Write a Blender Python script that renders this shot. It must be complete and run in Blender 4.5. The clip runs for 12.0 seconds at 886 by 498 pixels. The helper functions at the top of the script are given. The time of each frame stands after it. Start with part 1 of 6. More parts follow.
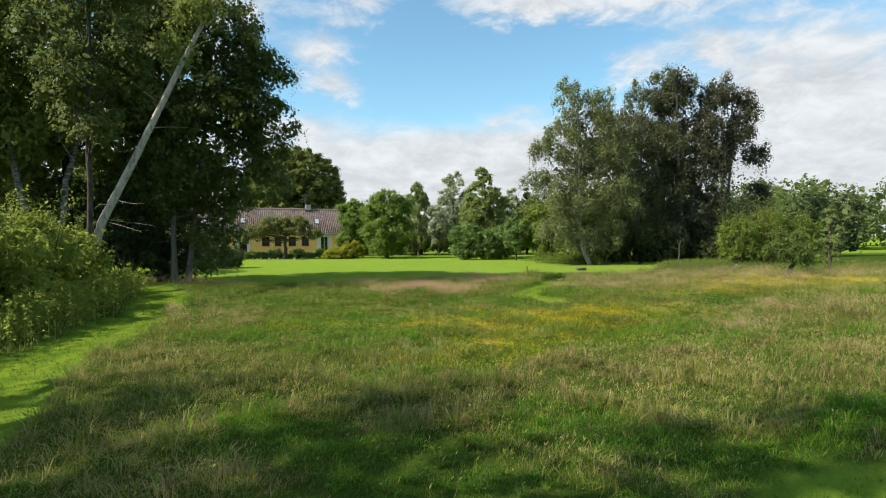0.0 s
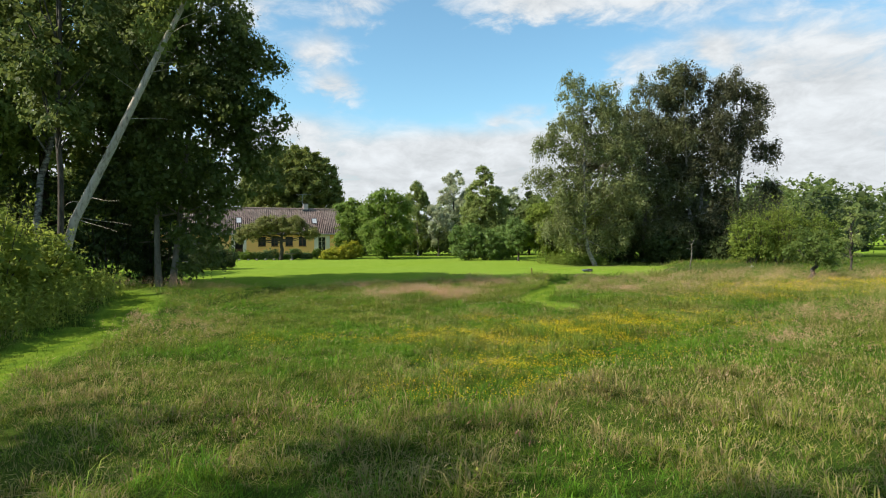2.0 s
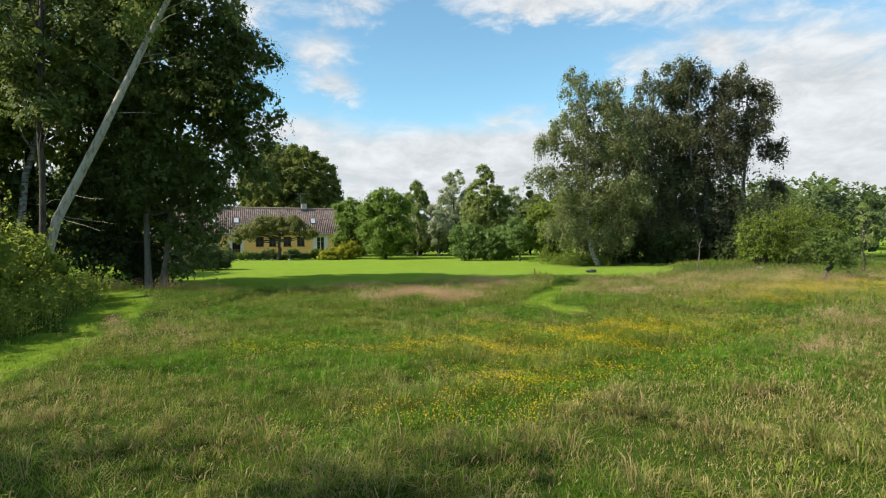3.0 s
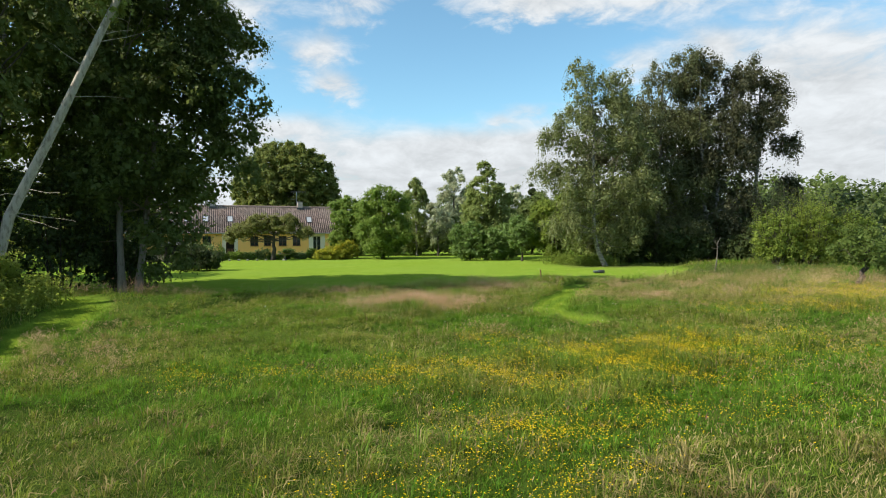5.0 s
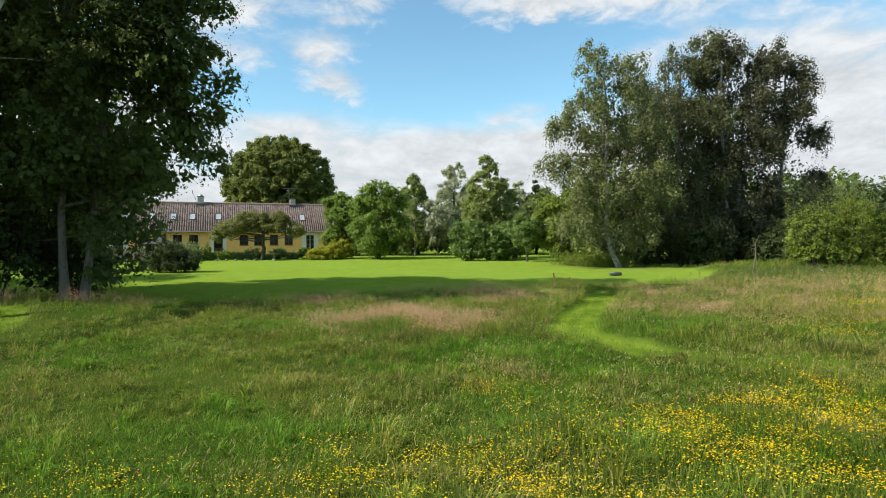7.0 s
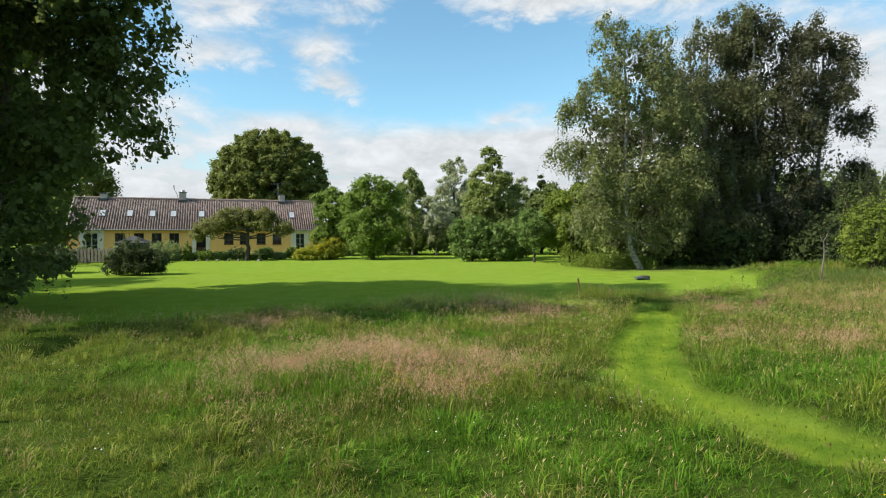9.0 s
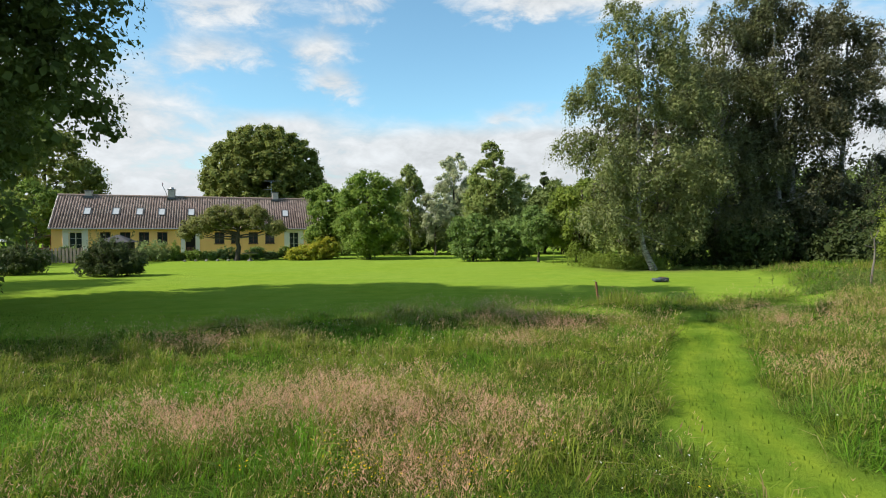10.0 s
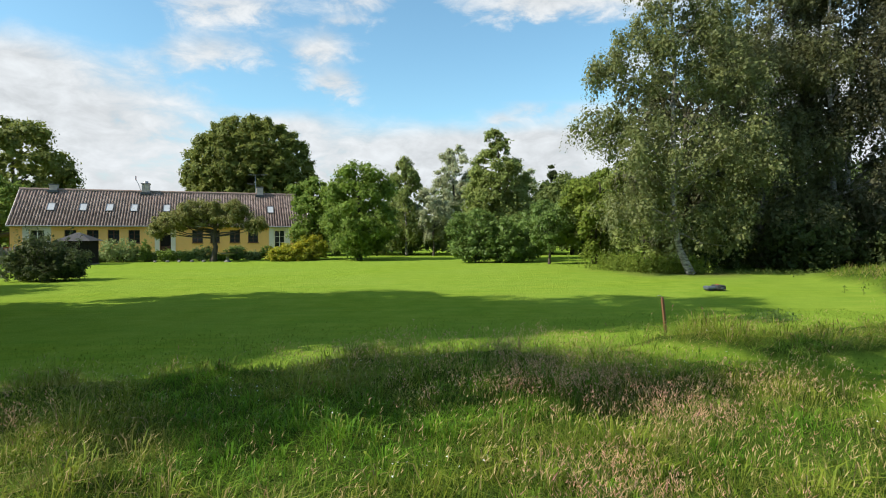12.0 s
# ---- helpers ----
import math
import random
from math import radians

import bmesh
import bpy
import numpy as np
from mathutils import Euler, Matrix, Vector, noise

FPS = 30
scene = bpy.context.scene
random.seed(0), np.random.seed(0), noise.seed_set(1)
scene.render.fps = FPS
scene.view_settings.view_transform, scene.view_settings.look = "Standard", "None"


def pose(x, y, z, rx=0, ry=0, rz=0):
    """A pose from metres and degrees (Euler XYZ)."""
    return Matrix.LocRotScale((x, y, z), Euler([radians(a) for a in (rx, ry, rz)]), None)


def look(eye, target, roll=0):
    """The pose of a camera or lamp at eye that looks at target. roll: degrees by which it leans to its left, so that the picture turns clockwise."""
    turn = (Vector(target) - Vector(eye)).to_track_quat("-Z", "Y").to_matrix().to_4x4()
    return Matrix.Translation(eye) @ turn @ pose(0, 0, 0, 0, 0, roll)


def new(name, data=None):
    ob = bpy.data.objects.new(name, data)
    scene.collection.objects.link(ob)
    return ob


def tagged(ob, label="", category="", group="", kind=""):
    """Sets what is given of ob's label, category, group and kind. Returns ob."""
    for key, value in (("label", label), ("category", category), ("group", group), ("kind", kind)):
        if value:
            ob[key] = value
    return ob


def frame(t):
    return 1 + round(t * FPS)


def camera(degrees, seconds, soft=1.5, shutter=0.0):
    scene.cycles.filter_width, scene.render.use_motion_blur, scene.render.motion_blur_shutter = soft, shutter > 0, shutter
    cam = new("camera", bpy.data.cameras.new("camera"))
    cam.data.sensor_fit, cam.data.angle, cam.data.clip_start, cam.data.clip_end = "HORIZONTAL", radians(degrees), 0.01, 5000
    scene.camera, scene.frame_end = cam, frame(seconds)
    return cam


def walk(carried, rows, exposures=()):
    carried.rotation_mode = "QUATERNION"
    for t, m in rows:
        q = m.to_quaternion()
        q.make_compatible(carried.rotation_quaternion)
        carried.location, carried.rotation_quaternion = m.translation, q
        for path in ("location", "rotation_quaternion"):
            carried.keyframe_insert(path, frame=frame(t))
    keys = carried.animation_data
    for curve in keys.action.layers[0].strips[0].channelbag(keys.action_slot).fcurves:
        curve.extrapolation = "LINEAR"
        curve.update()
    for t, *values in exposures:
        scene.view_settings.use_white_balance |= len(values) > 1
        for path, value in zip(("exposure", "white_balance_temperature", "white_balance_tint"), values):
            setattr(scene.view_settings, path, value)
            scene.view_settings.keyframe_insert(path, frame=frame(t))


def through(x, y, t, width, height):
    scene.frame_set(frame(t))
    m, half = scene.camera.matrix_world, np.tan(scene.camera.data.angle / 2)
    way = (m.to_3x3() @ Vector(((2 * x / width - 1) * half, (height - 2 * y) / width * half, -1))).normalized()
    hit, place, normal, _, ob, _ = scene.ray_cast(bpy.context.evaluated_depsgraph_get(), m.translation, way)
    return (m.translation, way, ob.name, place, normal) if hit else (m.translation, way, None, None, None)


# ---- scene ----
cam = camera(75.7, 12.0, soft=1.1)
METRES, EYE, TILT, LEAN, TURN = 19.2, 2.2, 0.0, 0.0, 0.0
ROWS = [
    (0.0, 0.0, 0.0, 0.0, -0.01, -1.07, 0.5),
    (0.5, 0.0005, 0.0187, -0.0002, -0.0, -1.07, 0.52),
    (1.0, 0.0011, 0.0388, -0.0004, 0.01, -1.06, 0.53),
    (1.5, 0.0013, 0.0597, -0.0005, 0.02, -1.06, 0.54),
    (2.0, 0.0014, 0.0813, -0.0007, 0.03, -1.05, 0.53),
    (2.5, 0.0014, 0.1037, -0.0012, 0.04, -1.04, 0.55),
    (3.0, 0.0016, 0.1268, -0.0014, 0.04, -1.04, 0.55),
    (5.0, 0.0054, 0.2288, -0.0029, 0.08, -1.1, 0.6),
    (5.5, 0.0067, 0.2639, -0.0033, 0.08, -1.12, 0.59),
    (6.0, 0.0076, 0.3051, -0.0037, 0.09, -1.15, 0.59),
    (6.5, 0.0086, 0.3523, -0.0042, 0.1, -1.17, 0.58),
    (7.0, 0.0098, 0.4044, -0.0049, 0.12, -1.18, 0.58),
    (9.0, 0.0129, 0.6263, -0.0089, 0.1, -1.24, 0.57),
    (9.5, 0.0149, 0.6855, -0.0113, 0.1, -1.26, 0.58),
    (10.0, 0.0163, 0.746, -0.0127, 0.1, -1.27, 0.6),
    (10.5, 0.0185, 0.808, -0.0131, 0.1, -1.29, 0.59),
    (11.0, 0.0205, 0.8703, -0.0147, 0.11, -1.3, 0.59),
    (11.5, 0.0217, 0.9341, -0.0167, 0.11, -1.29, 0.58),
    (12.0, 0.0224, 0.9995, -0.0188, 0.12, -1.28, 0.54),
]
walk(cam, [(t, pose(0, 0, EYE, TILT, LEAN, TURN) @ pose(METRES * x, METRES * y, METRES * z, 90 + pitch, roll, yaw)) for t, x, y, z, yaw, pitch, roll in ROWS])

# ---- light ----
SUN_FROM = Vector((-0.86, -0.31, 0.79)).normalized()  # towards the sun
SUN_EL = math.asin(SUN_FROM.z)
SUN_AZ = math.atan2(SUN_FROM.x, SUN_FROM.y)

world = bpy.data.worlds.new("sky")
scene.world = world
world.use_nodes = True
wn, wl = world.node_tree.nodes, world.node_tree.links
wn.clear()


def wnode(kind, **settings):
    nd = wn.new(kind)
    for k, v in settings.items():
        nd.inputs[k].default_value = v
    return nd


def wmath(op, a, b=None, clamp=False):
    nd = wn.new("ShaderNodeMath")
    nd.operation, nd.use_clamp = op, clamp
    for i, v in enumerate((a, b)):
        if v is None:
            continue
        if isinstance(v, (int, float)):
            nd.inputs[i].default_value = v
        else:
            wl.new(v, nd.inputs[i])
    return nd.outputs[0]


sky = wn.new("ShaderNodeTexSky")
sky.sky_type, sky.sun_disc = "NISHITA", False
sky.sun_elevation, sky.sun_rotation = SUN_EL, SUN_AZ
sky.air_density, sky.dust_density, sky.ozone_density = 1.0, 0.6, 1.6
coord = wn.new("ShaderNodeTexCoord")
sep = wn.new("ShaderNodeSeparateXYZ")
wl.new(coord.outputs["Generated"], sep.inputs[0])
# clouds: puffs, wider than high
shift = wn.new("ShaderNodeMapping")
shift.inputs["Location"].default_value = (0.37, 1.9, 0.55)
shift.inputs["Scale"].default_value = (1.0, 1.0, 2.2)
wl.new(coord.outputs["Generated"], shift.inputs["Vector"])
big = wnode("ShaderNodeTexNoise", Scale=4.2, Detail=10.0, Roughness=0.58, Distortion=0.2)
wl.new(shift.outputs[0], big.inputs["Vector"])
fine = wnode("ShaderNodeTexNoise", Scale=15.0, Detail=9.0, Roughness=0.62, Distortion=0.35)
wl.new(shift.outputs[0], fine.inputs["Vector"])
# the sky ahead as a flat sheet: along and up
ahead = wmath("MAXIMUM", sep.outputs["Y"], 0.04)
along = wmath("DIVIDE", sep.outputs["X"], ahead)
upward = wmath("DIVIDE", sep.outputs["Z"], ahead)
along = wmath("ADD", along, wmath("MULTIPLY", wmath("SUBTRACT", big.outputs["Fac"], 0.5), 0.16))
upward = wmath("ADD", upward, wmath("MULTIPLY", wmath("SUBTRACT", fine.outputs["Fac"], 0.5), 0.06))


def bank(a, b, ra, rb, amount):
    """A soft bank of cloud round a place in the sky ahead: raises or lowers the cover there."""
    p = wmath("POWER", wmath("ABSOLUTE", wmath("DIVIDE", wmath("SUBTRACT", along, a), ra)), 2.0)
    q = wmath("POWER", wmath("ABSOLUTE", wmath("DIVIDE", wmath("SUBTRACT", upward, b), rb)), 2.0)
    return wmath("MULTIPLY", wmath("EXPONENT", wmath("MULTIPLY", wmath("ADD", p, q), -1.0)), amount)


cover = wmath("ADD", wmath("MULTIPLY", big.outputs["Fac"], 0.42), wmath("MULTIPLY", fine.outputs["Fac"], 0.62))
cover = wmath("SUBTRACT", cover, 0.05)
for a, b, ra, rb, amount in (
    (0.16, 0.405, 0.15, 0.040, 0.40),     # puffs high ahead
    (0.36, 0.420, 0.10, 0.020, 0.18),
    (-0.15, 0.415, 0.08, 0.030, 0.26),
    (-0.035, 0.40, 0.030, 0.030, -0.20),
    (-0.17, 0.375, 0.05, 0.016, 0.16),
    (-0.215, 0.328, 0.075, 0.036, 0.42),
    (-0.190, 0.268, 0.080, 0.028, 0.46),
    (-0.27, 0.20, 0.10, 0.03, 0.22),
    (0.035, 0.292, 0.040, 0.016, 0.17),
    (0.155, 0.262, 0.050, 0.016, 0.17),
    (0.10, 0.205, 0.030, 0.010, 0.16),
    (0.31, 0.305, 0.10, 0.036, 0.32),     # the bank over the meadow's open side
    (0.46, 0.330, 0.06, 0.030, 0.22),
    (0.64, 0.20, 0.27, 0.20, 0.46),
    (0.20, 0.225, 0.10, 0.018, 0.22),
    (-0.05, 0.135, 0.34, 0.062, 0.44),    # the low bank behind the garden
    (0.24, 0.165, 0.16, 0.040, 0.26),
    (-0.40, 0.325, 0.12, 0.030, 0.28),    # behind the house
    (-0.38, 0.405, 0.11, 0.036, 0.34),
    (-0.70, 0.215, 0.30, 0.105, 0.48),
    (-0.80, 0.315, 0.14, 0.055, 0.34),
    (0.02, 0.29, 0.36, 0.075, -0.26),     # the blue gaps
    (-0.30, 0.245, 0.08, 0.035, -0.14),
    (-0.58, 0.40, 0.10, 0.045, -0.22),
):
    cover = wmath("ADD", cover, bank(a, b, ra, rb, amount))
# cloud closes up towards the horizon
haze = wn.new("ShaderNodeMapRange")
haze.interpolation_type = "SMOOTHSTEP"
haze.inputs["From Min"].default_value, haze.inputs["From Max"].default_value = 0.14, 0.05
haze.inputs["To Min"].default_value, haze.inputs["To Max"].default_value = 0.0, 0.40
wl.new(sep.outputs["Z"], haze.inputs["Value"])
low = haze.outputs[0]
cover = wmath("ADD", cover, low)
# broken cloud overhead, out of view: added for more skylight in the shade
high = wn.new("ShaderNodeMapRange")
high.interpolation_type = "SMOOTHSTEP"
high.inputs["From Min"].default_value, high.inputs["From Max"].default_value = 0.46, 0.62
high.inputs["To Min"].default_value, high.inputs["To Max"].default_value = 0.0, 0.15
wl.new(sep.outputs["Z"], high.inputs["Value"])
cover = wmath("ADD", cover, high.outputs[0])
mask = wn.new("ShaderNodeMapRange")
mask.interpolation_type = "SMOOTHSTEP"
mask.inputs["From Min"].default_value, mask.inputs["From Max"].default_value = 0.48, 0.84
wl.new(cover, mask.inputs["Value"])
shade = wn.new("ShaderNodeMapRange")
shade.inputs["From Min"].default_value, shade.inputs["From Max"].default_value = 0.28, 0.66
shade.inputs["To Min"].default_value, shade.inputs["To Max"].default_value = 0.74, 1.06
wl.new(fine.outputs["Fac"], shade.inputs["Value"])
cloud = wn.new("ShaderNodeVectorMath")
cloud.operation = "SCALE"
cloud.inputs[0].default_value = (5.30, 5.58, 5.80)
wl.new(shade.outputs[0], cloud.inputs["Scale"])
mix = wn.new("ShaderNodeMix")
mix.data_type = "RGBA"
wl.new(mask.outputs[0], mix.inputs[0])
clear = wn.new("ShaderNodeVectorMath")
clear.operation = "MULTIPLY"
clear.inputs[1].default_value = (1.12, 1.45, 1.36)
wl.new(sky.outputs[0], clear.inputs[0])
wl.new(clear.outputs[0], mix.inputs[6])
wl.new(cloud.outputs[0], mix.inputs[7])
bg = wn.new("ShaderNodeBackground")
bg.inputs["Strength"].default_value = 0.10
wl.new(mix.outputs[2], bg.inputs["Color"])
wout = wn.new("ShaderNodeOutputWorld")
wl.new(bg.outputs[0], wout.inputs["Surface"])

sun_data = bpy.data.lights.new("sun", "SUN")
sun_data.energy, sun_data.angle, sun_data.color = 5.0, radians(0.55), (1.0, 0.93, 0.80)
sun = new("sun", sun_data)
sun.matrix_world = look(SUN_FROM * 60, (0, 0, 0))
scene.view_settings.exposure = 0.6

# ---- materials ----
class Mat:
    """A small builder for node materials."""

    def __init__(self, name):
        self.m = bpy.data.materials.new(name)
        self.m.use_nodes = True
        self.n, self.l = self.m.node_tree.nodes, self.m.node_tree.links
        self.n.clear()
        self.out = self.n.new("ShaderNodeOutputMaterial")

    def node(self, kind, **inputs):
        nd = self.n.new(kind)
        for k, v in inputs.items():
            k = k.replace("_", " ")
            if hasattr(v, "is_linked"):
                self.l.new(v, nd.inputs[k])
            else:
                nd.inputs[k].default_value = v
        return nd

    def coords(self):
        return self.node("ShaderNodeTexCoord").outputs["Object"]

    def noise(self, scale, detail=4.0, rough=0.55, vector=None):
        return self.node("ShaderNodeTexNoise", Vector=vector or self.coords(), Scale=scale, Detail=detail, Roughness=rough).outputs["Fac"]

    def ramp(self, fac, stops):
        nd = self.n.new("ShaderNodeValToRGB")
        el = nd.color_ramp.elements
        while len(el) < len(stops):
            el.new(0.5)
        for e, (p, c) in zip(el, stops):
            e.position, e.color = p, (*c, 1)
        self.l.new(fac, nd.inputs[0])
        return nd.outputs[0]

    def mix(self, fac, a, b, blend="MIX"):
        nd = self.n.new("ShaderNodeMix")
        nd.data_type, nd.blend_type = "RGBA", blend
        for i, v in ((0, fac), (6, a), (7, b)):
            if hasattr(v, "is_linked"):
                self.l.new(v, nd.inputs[i])
            elif i == 0:
                nd.inputs[i].default_value = v
            else:
                nd.inputs[i].default_value = (*v, 1)
        return nd.outputs[2]

    def math(self, op, a, b=0.0, clamp=False):
        nd = self.n.new("ShaderNodeMath")
        nd.operation, nd.use_clamp = op, clamp
        for i, v in enumerate((a, b)):
            if hasattr(v, "is_linked"):
                self.l.new(v, nd.inputs[i])
            else:
                nd.inputs[i].default_value = v
        return nd.outputs[0]

    def span(self, v, a, b, c=0.0, d=1.0):
        nd = self.n.new("ShaderNodeMapRange")
        self.l.new(v, nd.inputs[0])
        for i, x in enumerate((a, b, c, d)):
            nd.inputs[i + 1].default_value = x
        return nd.outputs[0]

    def bump(self, height, strength=0.3, distance=0.02):
        return self.node("ShaderNodeBump", Height=height, Strength=strength, Distance=distance).outputs[0]

    def done(self, color, rough=0.7, normal=None, metal=0.0, spec=0.5, through=None, amount=0.4):
        p = self.n.new("ShaderNodeBsdfPrincipled")
        for key, v in (("Base Color", color), ("Roughness", rough), ("Metallic", metal), ("Specular IOR Level", spec), ("Normal", normal)):
            if v is None:
                continue
            if hasattr(v, "is_linked"):
                self.l.new(v, p.inputs[key])
            elif key == "Base Color":
                p.inputs[key].default_value = (*v, 1)
            else:
                p.inputs[key].default_value = v
        last = p.outputs[0]
        if through is not None:
            t = self.n.new("ShaderNodeBsdfTranslucent")
            if hasattr(through, "is_linked"):
                self.l.new(through, t.inputs[0])
            else:
                t.inputs[0].default_value = (*through, 1)
            mx = self.node("ShaderNodeMixShader", Fac=amount)
            self.l.new(last, mx.inputs[1])
            self.l.new(t.outputs[0], mx.inputs[2])
            last = mx.outputs[0]
        self.l.new(last, self.out.inputs["Surface"])
        return self.m


def leaf_material(name, dark, mid, light, gloss=0.45, glow=0.35, patch=0.35, sheen=0.18):
    """Leaves: each one its own shade, with broad patches of younger and older growth."""
    k = Mat(name)
    own = k.node("ShaderNodeNewGeometry").outputs["Random Per Island"]
    pos = k.node("ShaderNodeNewGeometry").outputs["Position"]
    broad = k.noise(patch, 3.0, 0.6, pos)
    fac = k.math("ADD", k.math("MULTIPLY", own, 0.5), k.span(broad, 0.3, 0.7, 0.0, 0.5), True)
    col = k.ramp(fac, [(0.0, dark), (0.5, mid), (1.0, light)])
    thru = k.mix(0.5, col, tuple(min(1, c * 1.6) for c in light))
    return k.done(col, gloss + 0.12, spec=sheen, through=thru, amount=glow)


LEAF_BIRCH = leaf_material("birch_leaves", (0.082, 0.100, 0.031), (0.138, 0.160, 0.050), (0.215, 0.228, 0.083), patch=0.8, sheen=0.4)
# browner, darker copies of the birch leaves: the clump's shaded right side in colour
LEAF_BIRCH_OLIVE_SHADED = leaf_material("olive_shaded_birch_leaves", (0.056, 0.065, 0.024), (0.098, 0.108, 0.038), (0.160, 0.164, 0.066), patch=0.8, sheen=0.4)
LEAF_BIRCH_SHADED = leaf_material("shaded_birch_leaves", (0.037, 0.040, 0.018), (0.067, 0.069, 0.029), (0.110, 0.109, 0.049), patch=0.8, sheen=0.4)
LEAF_LEFT = leaf_material("shade_tree_leaves", (0.080, 0.104, 0.024), (0.150, 0.188, 0.040), (0.260, 0.300, 0.070), glow=0.46)
LEAF_WALNUT = leaf_material("walnut_leaves", (0.072, 0.116, 0.020), (0.130, 0.195, 0.032), (0.215, 0.290, 0.056))
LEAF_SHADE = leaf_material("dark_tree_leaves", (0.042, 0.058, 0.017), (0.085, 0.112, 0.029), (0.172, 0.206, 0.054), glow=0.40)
LEAF_DOME = leaf_material("chestnut_leaves", (0.072, 0.092, 0.020), (0.130, 0.154, 0.034), (0.215, 0.238, 0.058), patch=0.9)
LEAF_GREY = leaf_material("willow_leaves", (0.200, 0.225, 0.125), (0.305, 0.330, 0.195), (0.420, 0.435, 0.285), glow=0.45)
LEAF_CONE = leaf_material("alder_leaves", (0.112, 0.144, 0.038), (0.190, 0.234, 0.062), (0.285, 0.322, 0.104))
LEAF_SHRUB = leaf_material("shrub_leaves", (0.064, 0.112, 0.026), (0.118, 0.184, 0.044), (0.200, 0.272, 0.076), gloss=0.35)
LEAF_HAZEL = leaf_material("hazel_leaves", (0.080, 0.115, 0.018), (0.140, 0.190, 0.028), (0.225, 0.275, 0.048))
LEAF_HEDGE = leaf_material("hedge_leaves", (0.044, 0.074, 0.014), (0.140, 0.192, 0.032), (0.340, 0.380, 0.070), patch=1.6, glow=0.55)
LEAF_APPLE = leaf_material("apple_leaves", (0.095, 0.110, 0.030), (0.165, 0.175, 0.048), (0.240, 0.235, 0.085))
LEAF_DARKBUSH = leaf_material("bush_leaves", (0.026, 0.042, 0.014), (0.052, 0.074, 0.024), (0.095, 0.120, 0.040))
LEAF_WEED = leaf_material("weed_leaves", (0.050, 0.085, 0.016), (0.095, 0.140, 0.028), (0.170, 0.205, 0.050), patch=1.4)
LEAF_GOLD = leaf_material("golden_leaves", (0.09, 0.14, 0.02), (0.20, 0.25, 0.03), (0.52, 0.44, 0.04))
LEAF_BED = leaf_material("garden_leaves", (0.095, 0.140, 0.045), (0.180, 0.240, 0.080), (0.300, 0.350, 0.150), patch=1.2)
LEAF_WOODS = leaf_material("far_woods_leaves", (0.064, 0.090, 0.026), (0.110, 0.146, 0.040), (0.170, 0.212, 0.060), patch=0.12)


def bark_material(name, base, marks, low=0.35, stretch=(6, 6, 1.2)):
    k = Mat(name)
    mp = k.node("ShaderNodeMapping", Vector=k.coords(), Scale=stretch)
    n1 = k.noise(2.2, 6.0, 0.65, mp.outputs[0])
    n2 = k.noise(14.0, 4.0, 0.6, mp.outputs[0])
    col = k.mix(k.span(n1, low, low + 0.22), marks, base)
    col = k.mix(k.math("MULTIPLY", n2, 0.4), col, tuple(c * 0.55 for c in base))
    return k.done(col, 0.85, k.bump(n1, 0.5, 0.02), spec=0.2)


BARK_BIRCH = bark_material("birch_bark", (0.42, 0.39, 0.35), (0.06, 0.05, 0.045), 0.42, (2.0, 2.0, 5.0))
BARK_PALE = bark_material("weathered_bark", (0.50, 0.43, 0.35), (0.14, 0.115, 0.085), 0.30, (5.0, 5.0, 1.4))
BARK_WARM = bark_material("pale_warm_bark", (0.26, 0.215, 0.17), (0.08, 0.065, 0.05), 0.30, (5.0, 5.0, 1.4))
BARK_MID = bark_material("grey_brown_bark", (0.17, 0.15, 0.125), (0.06, 0.05, 0.04), 0.34, (5.0, 5.0, 1.4))
BARK_DARK = bark_material("dark_bark", (0.11, 0.09, 0.07), (0.035, 0.03, 0.025), 0.4)


def plain(name, color, rough=0.6, vary=0.25, scale=3.0, metal=0.0, relief=0.15, grain=(1, 1, 1), spec=0.5):
    """A surface of one colour with worn patches and a fine grain."""
    k = Mat(name)
    mp = k.node("ShaderNodeMapping", Vector=k.coords(), Scale=grain)
    n1 = k.noise(scale, 5.0, 0.6, mp.outputs[0])
    n2 = k.noise(scale * 14, 4.0, 0.6, mp.outputs[0])
    dark = tuple(c * (1 - vary) for c in color)
    col = k.mix(k.span(n1, 0.3, 0.7), dark, color)
    col = k.mix(k.math("MULTIPLY", n2, vary * 0.8), col, tuple(c * 0.6 for c in color))
    return k.done(col, rough, k.bump(n2, relief, 0.01), metal, spec)


LIMEWASH = plain("yellow_limewash", (0.98, 0.535, 0.195), 0.9, 0.10, 0.8)
PLINTH = plain("tarred_plinth", (0.09, 0.085, 0.08), 0.8)
WHITEWASH = plain("whitewash", (0.80, 0.70, 0.64), 0.85, 0.12, 1.2)
WHITE_WOOD = plain("white_painted_wood", (0.80, 0.74, 0.68), 0.45, 0.08, 4)
BROWN_WOOD = plain("brown_painted_wood", (0.120, 0.042, 0.024), 0.5, 0.3, 4)
GREY_WOOD = plain("weathered_grey_wood", (0.23, 0.20, 0.165), 0.85, 0.35, 3, grain=(1, 1, 0.2))
DARK_WOOD = plain("tarred_wood", (0.022, 0.018, 0.016), 0.85, 0.3, 3, spec=0.15)
RUST_WOOD = plain("reddish_post_wood", (0.20, 0.085, 0.04), 0.8, 0.35, 6, grain=(1, 1, 0.25))
FELT = plain("grey_roofing_felt", (0.075, 0.075, 0.08), 0.9, 0.2, 3, spec=0.1)
BRICK_GREY = plain("rendered_chimney", (0.60, 0.49, 0.42), 0.9, 0.35, 4)
METAL = plain("grey_metal", (0.35, 0.36, 0.37), 0.4, 0.15, 8, 0.9)
